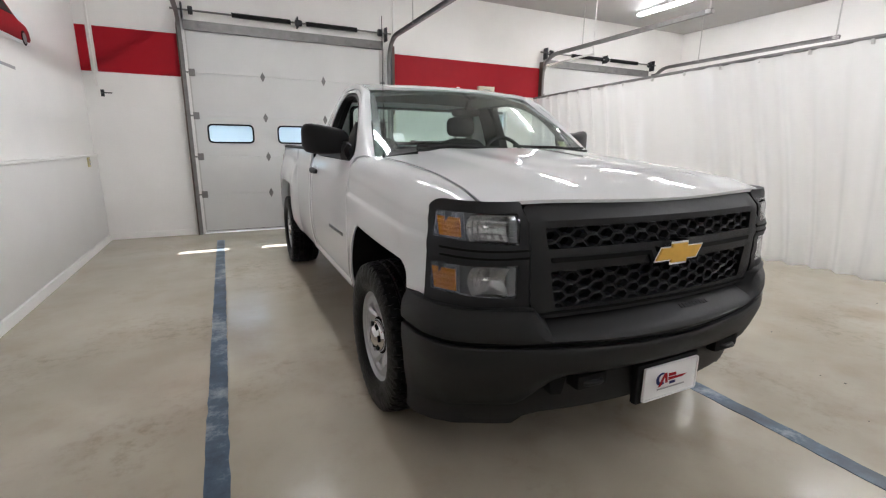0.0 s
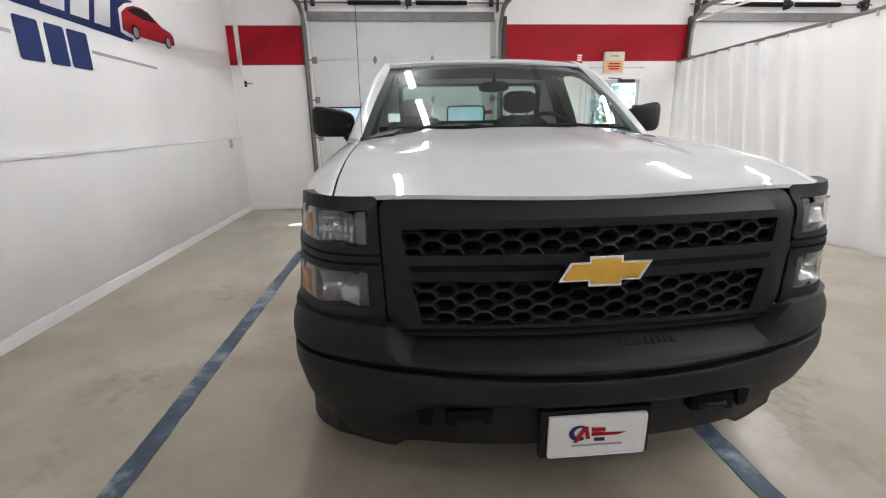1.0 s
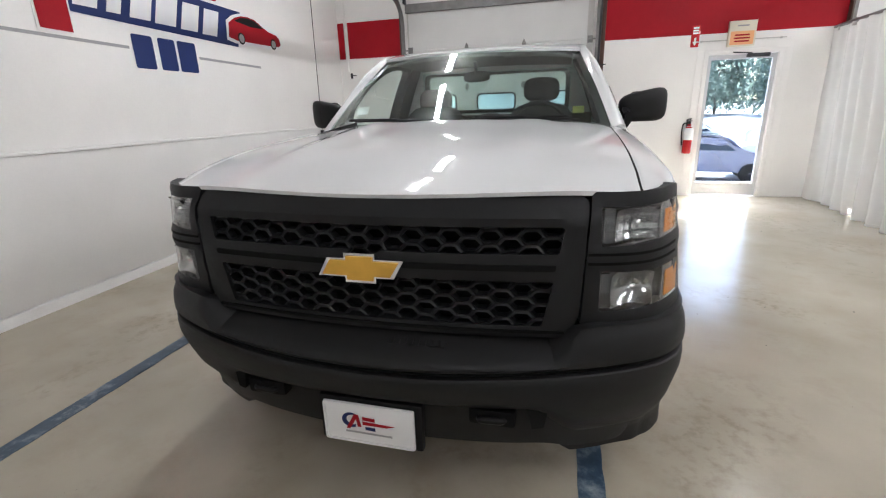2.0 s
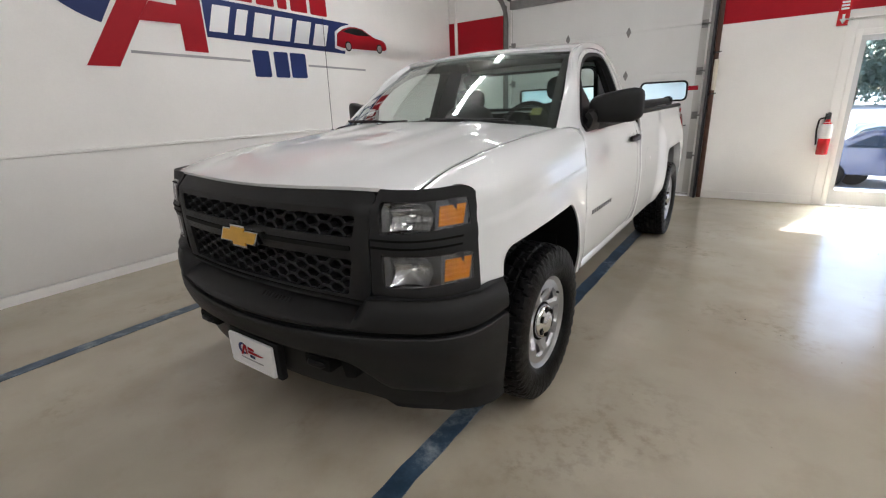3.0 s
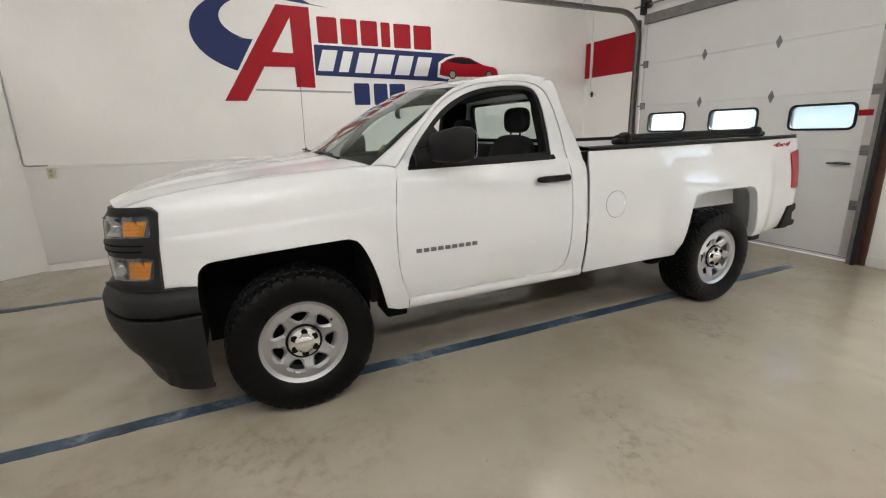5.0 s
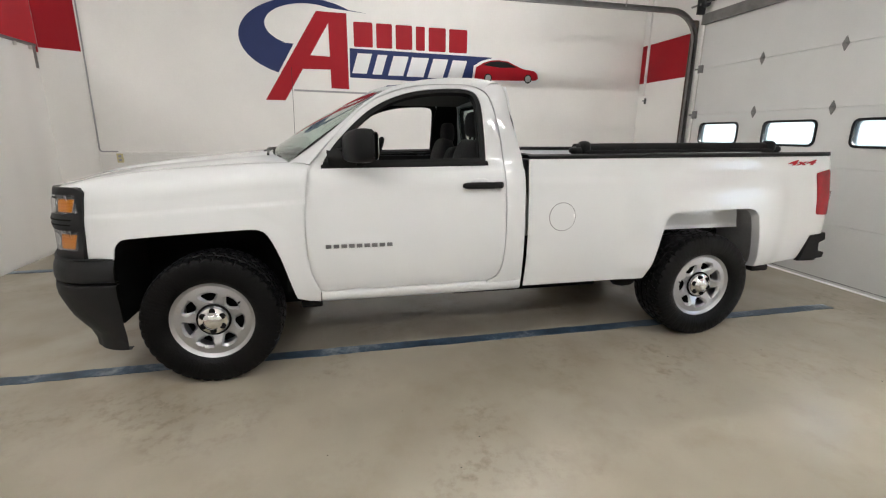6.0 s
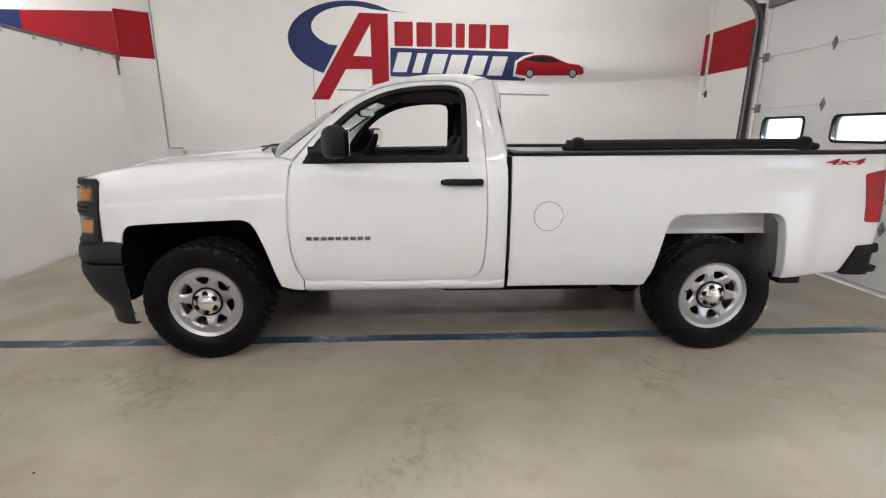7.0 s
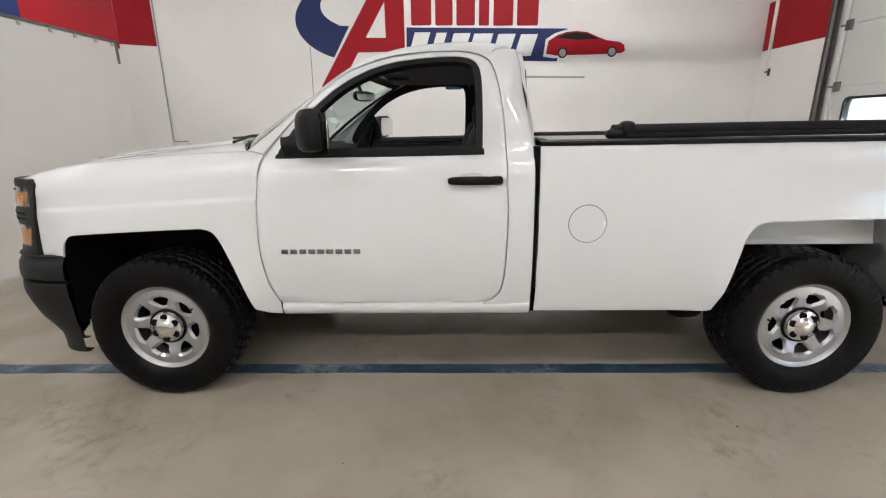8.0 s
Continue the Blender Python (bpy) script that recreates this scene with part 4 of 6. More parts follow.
ws = part("windshield", gridf(shield, 32, 20, -0.005), SHIELD, truck, "clear green-tinted windshield")
ws.visible_shadow = False
part("windshield_frit", join(*(gridf(lambda u, v, a=a: Vector(shield(a + 0.028 * u, v)) + Vector((0, 0.010, -0.010)), 2, 20) for a in (0.0, 0.972)), gridf(lambda u, v: Vector(shield(u, 0.925 + 0.075 * v)) + Vector((0, 0.010, -0.010)), 32, 2), gridf(lambda u, v: Vector(shield(u, 0.06 * v)) + Vector((0, 0.010, -0.010)), 32, 2)), RUBBER, ws, "black printed edge")


def roof(u, v):
    q = 2 * u - 1
    front = 1.000 + 0.125 * q * q
    y = front + (1.925 - 0.085 * abs(q) ** 3 - front) * v
    z = curve_at([(1.0, 1.790), (1.12, 1.822), (1.3, 1.848), (1.5, 1.862), (1.7, 1.858), (1.82, 1.842), (1.90, 1.812), (1.93, 1.785)], y)
    return (0.669 * q, y, z - 0.017 - 0.036 * abs(q) ** 2.5 + 0.024 * abs(q) ** 2.5 * smooth01(1.12, 1.5, y))


part("roof", gridf(roof, 32, 28, -0.02), PAINT, truck)
part("headliner", gridf(lambda u, v: (0.62 * (2 * u - 1), 1.08 + 0.80 * v, 1.757 - 0.02 * (2 * u - 1) ** 2), 8, 8, -0.01), LINING, truck, "grey cloth headliner")
back_hole = rounded(rect(-0.62, 1.375, 0.62, 1.705), 0.06)
part("cab_back", sheet(rounded([(-0.80, 0.5), (0.80, 0.5), (0.83, 1.25), (0.76, 1.45), (0.62, 1.79), (-0.62, 1.79), (-0.76, 1.45), (-0.83, 1.25)], 0.02), lambda a, b: (a, cab_end(b) - 0.004, b), 0.06, [back_hole], 0.02), PAINT, truck)
bw = part("rear_window", gridf(lambda u, v: (0.63 * (2 * u - 1), cab_end(1.365 + 0.35 * v) - 0.018, 1.365 + 0.35 * v), 2, 10, 0.005), SHIELD, truck, "tinted rear window")
bw.visible_shadow = False
part("rear_window_seal", sheet(rounded(rect(-0.63, 1.365, 0.63, 1.715), 0.065), lambda a, b: (a, cab_end(b) - 0.002, b), 0.05, [rounded(rect(-0.585, 1.40, 0.585, 1.685), 0.05)], 0.03), RUBBER, bw, "black window seal")
part("cowl", loft([[(-0.80, 0.44, 1.295), (-0.4, 0.28, 1.335), (0, 0.235, 1.345), (0.4, 0.28, 1.335), (0.80, 0.44, 1.295)], [(-0.80, 0.50, 1.295), (-0.4, 0.33, 1.318), (0, 0.28, 1.325), (0.4, 0.33, 1.318), (0.80, 0.50, 1.295)]], 24, 3, -0.02), BLACK, truck, "black cowl grille under the windshield")
for s in (1, -1):
    part("cowl_corner", loft([[(s * 0.80, 0.37, 1.290), (s * 0.76, 0.44, 1.306), (s * 0.73, 0.49, 1.322)], [(s * 0.64, 0.28, 1.321), (s * 0.62, 0.36, 1.330), (s * 0.60, 0.41, 1.341)]], 6, 4, 0.02), BLACK, truck, "black cowl end piece")
for x0, x1 in ((-0.62, -0.02), (0.05, 0.66)):
    part("wiper", join(pipe([(x1, 0.34, 1.345), ((x0 + x1) / 2, 0.30, 1.37), (x0, 0.35, 1.372)], 0.008), pipe([((x0 + x1) / 2 - 0.25, 0.315, 1.366), ((x0 + x1) / 2 + 0.25, 0.315, 1.366)], 0.006)), BLACK, truck, "black windshield wiper")
part("aerial", join(pipe([(-0.815, 0.365, 1.25), (-0.815, 0.37, 1.32)], 0.010), pipe([(-0.815, 0.37, 1.31), (-0.810, 0.385, 2.05)], 0.0018, 6)), BLACK, truck, "thin black whip aerial")


# nose: grille, lamps, bumper
def nose_y(x, z):
    """The face of the grille and lamps."""
    a = abs(x)
    t = max(0.0, (a - 0.64) / (0.274 + 0.128 * max(1.15 - z, 0)))
    y = -0.915 + 0.055 * (a / 0.64) ** 2 if a < 0.64 else -0.860 + 0.048 * t + 0.100 * t**3 + 0.099 * t**5
    return y + (0.10 * max(z - 1.0, 0) + 0.045 * smooth01(1.10, 1.17, z)) * max(1 - t, 0)


def face_plate(outline, holes, proud, thick, step=0.03, lip=0.0):
    bm = sheet(outline, lambda a, b: (a, nose_y(a, b) - proud, b), step, holes, 0, 0)
    bmesh.ops.recalc_face_normals(bm, faces=bm.faces)
    bm.normal_update()
    if sum(f.normal.y for f in bm.faces) > 0:
        bmesh.ops.reverse_faces(bm, faces=bm.faces)
    bm.normal_update()
    if lip:
        for v in [v for v in bm.verts if v.is_boundary]:
            v.co -= v.normal * lip
    solid(bm, thick)
    return bm


grille = part("grille", face_plate(rounded([(-0.654, 1.160), (-0.640, 0.80), (-0.604, 0.735), (0.604, 0.735), (0.640, 0.80), (0.654, 1.160), (0.60, 1.178), (0.3, 1.180), (-0.3, 1.180), (-0.60, 1.178)], [0.02, 0.03, 0.03, 0.03, 0.03, 0.02, 0, 0, 0, 0]),
                                 [rounded([(-0.592, 1.085), (-0.578, 1.003), (0.578, 1.003), (0.592, 1.085)], 0.012), rounded([(-0.566, 0.918), (-0.535, 0.772), (0.535, 0.772), (0.566, 0.918)], 0.012)], 0.0, 0.06, 0.03, 0.006), PLASTIC, truck, "dark grey grained plastic grille")
grille.scale = (1.031, 1, 1)
part("grille_slot", face_plate(rounded([(-0.57, 0.972), (-0.567, 0.954), (0.567, 0.954), (0.57, 0.972)], 0.005), [], 0.004, 0.02), LINER, grille, "black slot in the crossbar")
part("grille_lower_slot", face_plate(rounded([(-0.60, 0.760), (-0.60, 0.752), (0.60, 0.752), (0.60, 0.760)], 0.003), [], 0.003, 0.02), LINER, grille, "black groove")


def honeycomb(x0, x1, zs):
    """Rings of flattened hexagons, set back in the opening."""
    bm = bmesh.new()
    pitch = 0.117
    for k, z in enumerate(zs):
        n = int((x1 - x0) / pitch) + 2
        for i in range(-1, n):
            cx = x0 + (i + (0.5 if k % 2 else 0.0)) * pitch + 0.03
            outer = [(cx + a * 0.0395, z + b * 0.0238) for a, b in ((-1, 0), (-0.5, 1), (0.5, 1), (1, 0), (0.5, -1), (-0.5, -1))]
            inner = [(cx + a * 0.0318, z + b * 0.0172) for a, b in ((-1, 0), (-0.5, 1), (0.5, 1), (1, 0), (0.5, -1), (-0.5, -1))]
            lim = lambda x: min(max(x, x0 - 0.03), x1 + 0.03)
            ring = []
            for pts, d in ((outer, 0.024), (inner, 0.018), (inner, 0.050)):
                ring.append([bm.verts.new((lim(x), nose_y(lim(x), zz) + d, zz)) for x, zz in pts])
            for a, b in zip(ring, ring[1:]):
                for j in range(6):
                    bm.faces.new((a[j - 1], a[j], b[j], b[j - 1]))
    bmesh.ops.recalc_face_normals(bm, faces=bm.faces)
    return bm


part("honeycomb", honeycomb(-0.585, 0.585, [1.003 + 0.0235 * k for k in range(5)]), PLASTIC, grille, "dark honeycomb mesh")
part("honeycomb", honeycomb(-0.55, 0.55, [0.768 + 0.0235 * k for k in range(8)]), PLASTIC, grille, "dark honeycomb mesh")
part("grille_backing", gridf(lambda u, v: (0.62 * (2 * u - 1), nose_y(0.62 * (2 * u - 1), 0.75 + 0.36 * v) + 0.075, 0.75 + 0.36 * v), 16, 4), LINER, grille, "black void behind the mesh")
cross = [(-0.128, -0.030), (-0.098, 0.030), (-0.046, 0.030), (-0.046, 0.048), (0.046, 0.048), (0.046, 0.030), (0.128, 0.030), (0.098, -0.030), (0.046, -0.030), (0.046, -0.048), (-0.046, -0.048), (-0.046, -0.030)]
emblem = part("emblem", prism([(a * 1.0, b) for a, b in cross], lambda a, b, d: (1.12 * a, -0.952 + d, 0.958 + b), 0.05), CHROME, truck, "chrome rim of the cross emblem")
part("emblem_face", prism([(a * 0.90 if abs(a) > 0.05 else a * 0.85, b * 0.80) for a, b in cross], lambda a, b, d: (1.12 * a, -0.957 + d, 0.958 + b), 0.01), GOLD, emblem, "gold emblem face")

for s in (1, -1):
    box_out = rounded([(0.659, 1.178), (0.645, 0.775), (0.960, 0.792), (0.924, 1.160), (0.910, 1.183), (0.83, 1.182)], [0.012, 0.012, 0.012, 0.012, 0.020, 0.0])
    upper = rounded([(0.684, 1.140), (0.690, 1.026), (0.925, 1.042), (0.912, 1.140)], 0.010)
    lower = rounded([(0.692, 0.952), (0.694, 0.826), (0.943, 0.842), (0.934, 0.946)], 0.010)
    hl = part("headlamp", side_of(face_plate(box_out, [upper, lower], 0.0, 0.05, 0.025, 0.004), s), PLASTIC, truck, "dark grey headlamp surround")
    hl.scale = (1.031, 1, 1)
    part("headlamp_groove", side_of(join(*(face_plate(rounded([(0.655, z + 0.004), (0.655, z - 0.004), (0.917, z - 0.004), (0.917, z + 0.004)], 0.001, 1), [], 0.003, 0.01) for z in (0.978, 1.006))), s), LINER, hl, "black groove between the lamps")
    for out, za, zb in ((upper, 1.026, 1.142), (lower, 0.826, 0.952)):
        ln = part("lens", side_of(face_plate(out, [], -0.006, 0.004, 0.02), s), LENS, hl, "clear lamp lens")
        ln.visible_shadow = False
        wide = 0.222 + 0.12 * (1.084 - (za + zb) / 2)
        part("lamp_bowl", side_of(gridf(lambda u, v: (0.676 + wide * u, nose_y(0.676 + wide * u, za) + 0.085 - 0.060 * smooth01(0.70, 1, u) - 0.05 * smooth01(0.12, 0, u), za - 0.008 + (zb - za + 0.006) * v), 16, 6), s), LAMPGREY, hl, "dark lamp bowl")
        zc, hz = (za + zb) / 2, (zb - za) / 2 - 0.012
        part("inner_bar", side_of(face_plate(rounded(rect(0.694, zc - hz - 0.004, 0.722, zc + hz + 0.002), 0.004), [], -0.016, 0.02, 0.02), s), LAMPGREY, hl, "flat grey bar beside the reflector")

        def mirror_at(u, v, zc=zc, hz=hz, low=zc < 1.0):
            """A fluted bowl; the lower one has a smooth sloping foot."""
            p, q = 2 * u - 1, 2 * v - 1
            x = 0.785 + 0.060 * p
            flute = 0.010 * abs(((u * 6) % 1.0) - 0.5) * (1 if not low or q > -0.1 else 0)
            return (x, nose_y(x, zc) + 0.078 - 0.050 * (p * p * 0.8 + q * q * 0.6) - flute - (0.012 * max(-q, 0) if low else 0.004 * ((v * 4) % 1.0)), zc + hz * q)

        part("reflector", side_of(gridf(mirror_at, 36, 16), s), REFLECTOR, hl, "fluted chrome reflector", 12)
        part("bulb", side_of(blob((0.785, nose_y(0.785, zc) + 0.052, zc + 0.004), (0.012, 0.018, 0.012), 2, 8), s), CHROME, hl, "bulb shield")
        x0, x1 = 0.866 + 0.09 * (1.084 - zc), 0.914 + 0.11 * (1.084 - zc)
        on_face = lambda x, z, d: (x, nose_y(x, z) + d, z)
        part("marker_rim", side_of(gridf(lambda u, v: on_face(x0 - 0.012 + (x1 - x0 + 0.014) * u, zc + (hz + 0.011) * (2 * v - 1), 0.016), 10, 8, 0.004), s), LAMPGREY, hl, "dark grey rim of the marker")
        marker = gridf(lambda u, v: on_face(x0 + (x1 - x0 - 0.003) * u, zc + (hz - 0.012) * (2 * v - 1), 0.0085 - 0.004 * abs((v * 4) % 1.0 - 0.5)), 10, 32, 0.004)
        part("side_marker", side_of(marker, s), AMBER, hl, "amber side marker", 15)


def bumper_y(q):
    """Plan of the bumper: a point (x, y) for q from -1 to 1."""
    a = abs(q)
    p = spline([(0, -1.005, 0), (0.25, -0.995, 0), (0.50, -0.960, 0), (0.740, -0.889, 0), (0.915, -0.792, 0), (1.003, -0.660, 0), (1.024, -0.462, 0)], a)
    return (math.copysign(p.x, q), p.y)


def bumper_skin(profile, nu=80, nv=16, q0=-1.0, q1=1.0):
    """Sweeps (inset, height) pairs along the plan; the inset may depend on q."""

    def at(u, v):
        q = q0 + (q1 - q0) * u
        x, y = bumper_y(q)
        dx, dy = np.subtract(bumper_y(min(q + 0.01, 1)), bumper_y(max(q - 0.01, -1)))
        n = math.hypot(dx, dy)
        d, z = spline([(*p, 0) for p in profile(q)], v).xy
        return (x - dy / n * d, y + dx / n * d, z)

    return gridf(at, nu, nv)


def gap_z(q):
    """Height of the gap between the bumper's two skins: it dips to the middle."""
    return 0.630 + 0.030 * smooth01(0.0, 0.6, abs(q))


def upper_profile(q):
    a = abs(q)
    shelf = 0.12 * (1 - smooth01(0.405, 0.445, a)) + 0.015
    rise = 0.055 * smooth01(0.405, 0.46, a)
    g = gap_z(q)
    lip = 0.052 * (1 - smooth01(0.40, 0.45, a))
    return [(shelf + 0.03, 0.740 + rise), (shelf, 0.738 + rise), (0.024, 0.736 - lip + rise * 0.9), (0.002, 0.715 - lip + rise * 0.5), (-0.004, g + 0.020), (0.006, g + 0.006), (0.03, g + 0.004)]


def lower_profile(q):
    a = abs(q)
    deep = smooth01(0.34, 0.48, a)
    low = 0.475 - 0.232 * deep
    tuck = 0.085 + 0.055 * deep - 0.040 * smooth01(0.60, 0.85, a) - 0.075 * smooth01(0.80, 0.96, a)
    fall = [(tuck * f, 0.53 - (0.53 - low) * k) for k, f in ((0.0, 0.08), (0.30, 0.30), (0.58, 0.70), (0.66, 0.86), (0.85, 0.95), (1.0, 1.0))]
    return [(0.04, gap_z(q) - 0.012), (0.006, gap_z(q) - 0.014), (-0.003, gap_z(q) - 0.022), (-0.004, 0.585)] + fall + [(tuck + 0.05, low + 0.005)]


bumper = part("front_bumper", bumper_skin(upper_profile), PLASTIC, truck, "dark grey grained plastic bumper top")
part("bumper_skirt", bumper_skin(lower_profile), PLASTIC, bumper, "dark grey lower bumper skin")
part("bumper_gap", bumper_skin(lambda q: [(0.035, gap_z(q) + 0.010), (0.012, gap_z(q) + 0.006), (0.012, gap_z(q) - 0.010), (0.035, gap_z(q) - 0.014)], 60, 4), LINER, bumper, "black gap line")
part("air_dam", bumper_skin(lambda q: (lambda b: [(0.07, 0.52), (0.075, 0.45), (0.085 + 0.5 * (0.32 - b), b + 0.07), (0.10 + 0.6 * (0.32 - b), b), (0.16, b)])(0.32 - 0.045 * smooth01(0.38, 0.50, abs(q))), 60, 8, -0.92, 0.92), PLASTIC, bumper, "dark grey flexible air dam")
for s in (1, -1):
    # Black blocks on the skirt give the shade inside the slots.
    part("tow_slot_shade", side_of(join(box((0.335, -0.955, 0.448), (0.485, -0.88, 0.506), 0.012), prism([(0.515, 0.520), (0.585, 0.512), (0.572, 0.430), (0.535, 0.430)], lambda a, b, d: (a, -0.925 + 0.06 * d + 0.35 * (a - 0.515), b), 1.0)), s), LINER, bumper, "black block standing for the shaded tow hook slot")
    part("tow_hook", side_of(pipe([(0.36, -0.92, 0.475), (0.375, -0.965, 0.475), (0.445, -0.96, 0.475), (0.46, -0.92, 0.475)], 0.012, 8, 0.012), s), BLACK, bumper, "black tow hook")
for i in range(9):
    x = 0.075 + 0.0215 * i
    part("raised_mark", moved(box((0, -0.012, -0.003), (0.014, 0.012, 0.001), 0.0015), Matrix.Translation((x, bumper_y(x / 2.0)[1] + 0.070, 0.7115)) @ Matrix.Rotation(radians(28), 4, "X")), PLASTIC, bumper)
part("plate_bracket", box((-0.185, -0.978, 0.322), (0.185, -0.945, 0.50), 0.008), BLACK, bumper, "black plate bracket")
plate = part("dealer_plate", box((-0.163, -0.992, 0.336), (0.163, -0.982, 0.488), 0.006), PLATE, bumper, "white dealer plate in place of a number plate")
part("plate_rim", sheet(rounded(rect(-0.163, 0.336, 0.163, 0.488), 0.012), lambda a, b: (a, -0.9955, b), 0.05, [rounded(rect(-0.155, 0.344, 0.155, 0.480), 0.010)], 0.004), PLATE, plate)


def plate_shape(outline, material, label, d=0.0):
    part("plate_print", prism(outline, lambda a, b, q: (1.12 * a, -0.9942 - d - q * 0.001, 0.416 + 1.12 * b), 1), material, plate, label)


plate_shape([(0.030 * math.cos(t) - 0.055, 0.026 * math.sin(t) + 0.008) for t in np.linspace(0.9, 5.2, 14)] + [(0.020 * math.cos(t) - 0.050, 0.017 * math.sin(t) + 0.010) for t in np.linspace(5.2, 0.9, 14)], BLUE, "dark blue printed crescent")
plate_shape([(-0.072, -0.022), (-0.044, 0.030), (-0.030, 0.030), (-0.022, -0.012), (-0.034, -0.012), (-0.038, 0.014), (-0.060, -0.022)], RED, "red printed stroke", 0.0012)
plate_shape([(-0.018, 0.024), (0.022, 0.022), (0.022, 0.010), (-0.018, 0.012)], RED, "red printed bar")
plate_shape([(-0.018, 0.008), (0.085, 0.004), (0.060, -0.004), (-0.018, -0.004)], RED, "red printed bar")
plate_shape([(-0.010, -0.010), (0.022, -0.011), (0.022, -0.022), (-0.010, -0.021)], BLUE, "dark blue printed bar")
plate_shape([(-0.075, -0.030), (0.075, -0.031), (0.075, -0.037), (-0.075, -0.036)], GREY, "grey printed line")


# cabin
part("dashboard", loft([[(-0.86, 0.50, 1.27), (-0.4, 0.34, 1.30), (0, 0.30, 1.305), (0.4, 0.34, 1.30), (0.86, 0.50, 1.27)], [(-0.86, 0.66, 1.27), (-0.4, 0.62, 1.300), (0, 0.62, 1.300), (0.4, 0.62, 1.335), (0.86, 0.66, 1.27)],
                        [(-0.86, 0.76, 1.20), (-0.4, 0.76, 1.20), (0, 0.76, 1.22), (0.4, 0.74, 1.24), (0.86, 0.76, 1.20)], [(-0.86, 0.74, 0.90), (-0.4, 0.74, 0.90), (0, 0.76, 0.85), (0.4, 0.72, 0.90), (0.86, 0.74, 0.90)]], 24, 16, 0.02), CABIN, truck, "dark grey dashboard")
wheel = revolve([(0.185 + 0.015 * math.cos(a), 0.015 * math.sin(a)) for a in (2 * math.pi * i / 10 for i in range(10))], 40, True)
spokes = join(box((-0.012, -0.17, -0.025), (0.008, 0.17, 0.02), 0.006), box((-0.012, -0.025, -0.17), (0.008, 0.025, 0.0), 0.006), blob((0, 0, 0), (0.03, 0.07, 0.06), 2.6, 8))
part("steering_wheel", moved(join(wheel, spokes), Matrix.Translation((0.42, 1.000, 1.272)) @ Matrix.Rotation(radians(90), 4, "Z") @ Matrix.Rotation(radians(24), 4, "Y")), CABIN, truck, "dark steering wheel")
part("steering_column", pipe([(0.42, 0.99, 1.267), (0.42, 0.62, 1.13)], 0.045, 12), CABIN, truck, "dark steering column")
for x in (-0.48, 0.0, 0.40):
    wide = 0.26 if x else 0.14
    seat = part("seat", join(blob((x, 1.30, 0.90), (wide, 0.27, 0.085), 3.5, 12), moved(blob((0, 0, 0.30), (wide, 0.075, 0.27 if x else 0.20), 3.6, 14), Matrix.Translation((x, 1.62, 0.88)) @ Matrix.Rotation(radians(-12), 4, "X"))), SEAT, truck, "dark grey cloth seat")
    if x:
        z = 1.545 if x > 0 else 1.485
        part("headrest", join(blob((x, 1.755, z), (0.140, 0.05, 0.092), 3.4, 12), pipe([(x - 0.06, 1.735, 1.36), (x - 0.06, 1.75, z - 0.04)], 0.008), pipe([(x + 0.06, 1.735, 1.36), (x + 0.06, 1.75, z - 0.04)], 0.008)), SEAT, seat, "dark headrest")
part("cabin_floor", box((-0.88, 0.55, 0.55), (0.88, 1.92, 0.60)), CABIN, truck, "dark cabin floor")
part("firewall", box((-0.88, 0.42, 0.50), (0.88, 0.46, 1.27)), CABIN, truck, "dark firewall")
part("back_trim", box((-0.80, 1.88, 0.58), (0.80, 1.915, 1.36), 0.01), CABIN, truck, "dark rear cabin trim")
inner = part("inner_mirror", join(moved(blob((0, 0, 0), (0.105, 0.020, 0.034), 3, 10), pose(0.02, 0.955, 1.612, 0, 0, -28)), pipe([(0.02, 0.945, 1.625), (0.02, 0.915, 1.70)], 0.012)), BLACK, truck, "black inner mirror")
part("inner_mirror_glass", moved(sheet(rounded(rect(-0.094, -0.026, 0.094, 0.026), 0.02), lambda a, b: (a, 0.0205, b), 0.05, thick=0.002), pose(0.02, 0.955, 1.612, 0, 0, -28)), CHROME, inner, "mirror glass")
for x in (-0.38, 0.38):
    part("sun_visor", box((x - 0.20, 1.09, 1.728), (x + 0.20, 1.24, 1.748), 0.008), LINING, truck, "grey sun visor")
part("window_tag", moved(box((-0.032, -0.001, -0.024), (0.032, 0.001, 0.024)), Matrix.Translation((0.662, 0.610, 1.392)) @ Matrix.Rotation(radians(-40), 4, "X")), YELLOW, truck, "small yellow tag behind the windshield")
part("window_sticker", moved(box((-0.035, -0.001, -0.03), (0.035, 0.001, 0.03)), Matrix.Translation((-0.64, 0.60, 1.42)) @ Matrix.Rotation(radians(-40), 4, "X")), WHITE, truck, "small pale sticker behind the windshield")

# bed, tail and chassis
part("bed_floor", gridf(lambda u, v: (0.80 * (2 * u - 1), 1.97 + 2.55 * v, 0.82 + 0.008 * math.sin(u * 62)), 120, 1, 0.03), PAINT, truck, "white ribbed bed floor")
part("bed_front", box((-0.82, 1.972, 0.50), (0.82, 2.01, 1.325), 0.008), PAINT, truck, "white bed front wall")
part("bed_front_cap", box((-0.83, 1.968, 1.322), (0.83, 2.03, 1.352), 0.006), BLACK, truck, "black cap on the bed front wall")
tg = part("tailgate", join(box((-0.80, 4.525, 0.735), (0.80, 4.575, 1.325), 0.012), box((-0.80, 4.53, 1.29), (0.80, 4.615, 1.335), 0.015), box((-0.62, 4.57, 0.80), (0.62, 4.582, 1.05), 0.006)), PAINT, truck)
part("tailgate_handle", box((-0.13, 4.572, 1.10), (0.13, 4.60, 1.20), 0.01), BLACK, tg, "black tailgate handle")
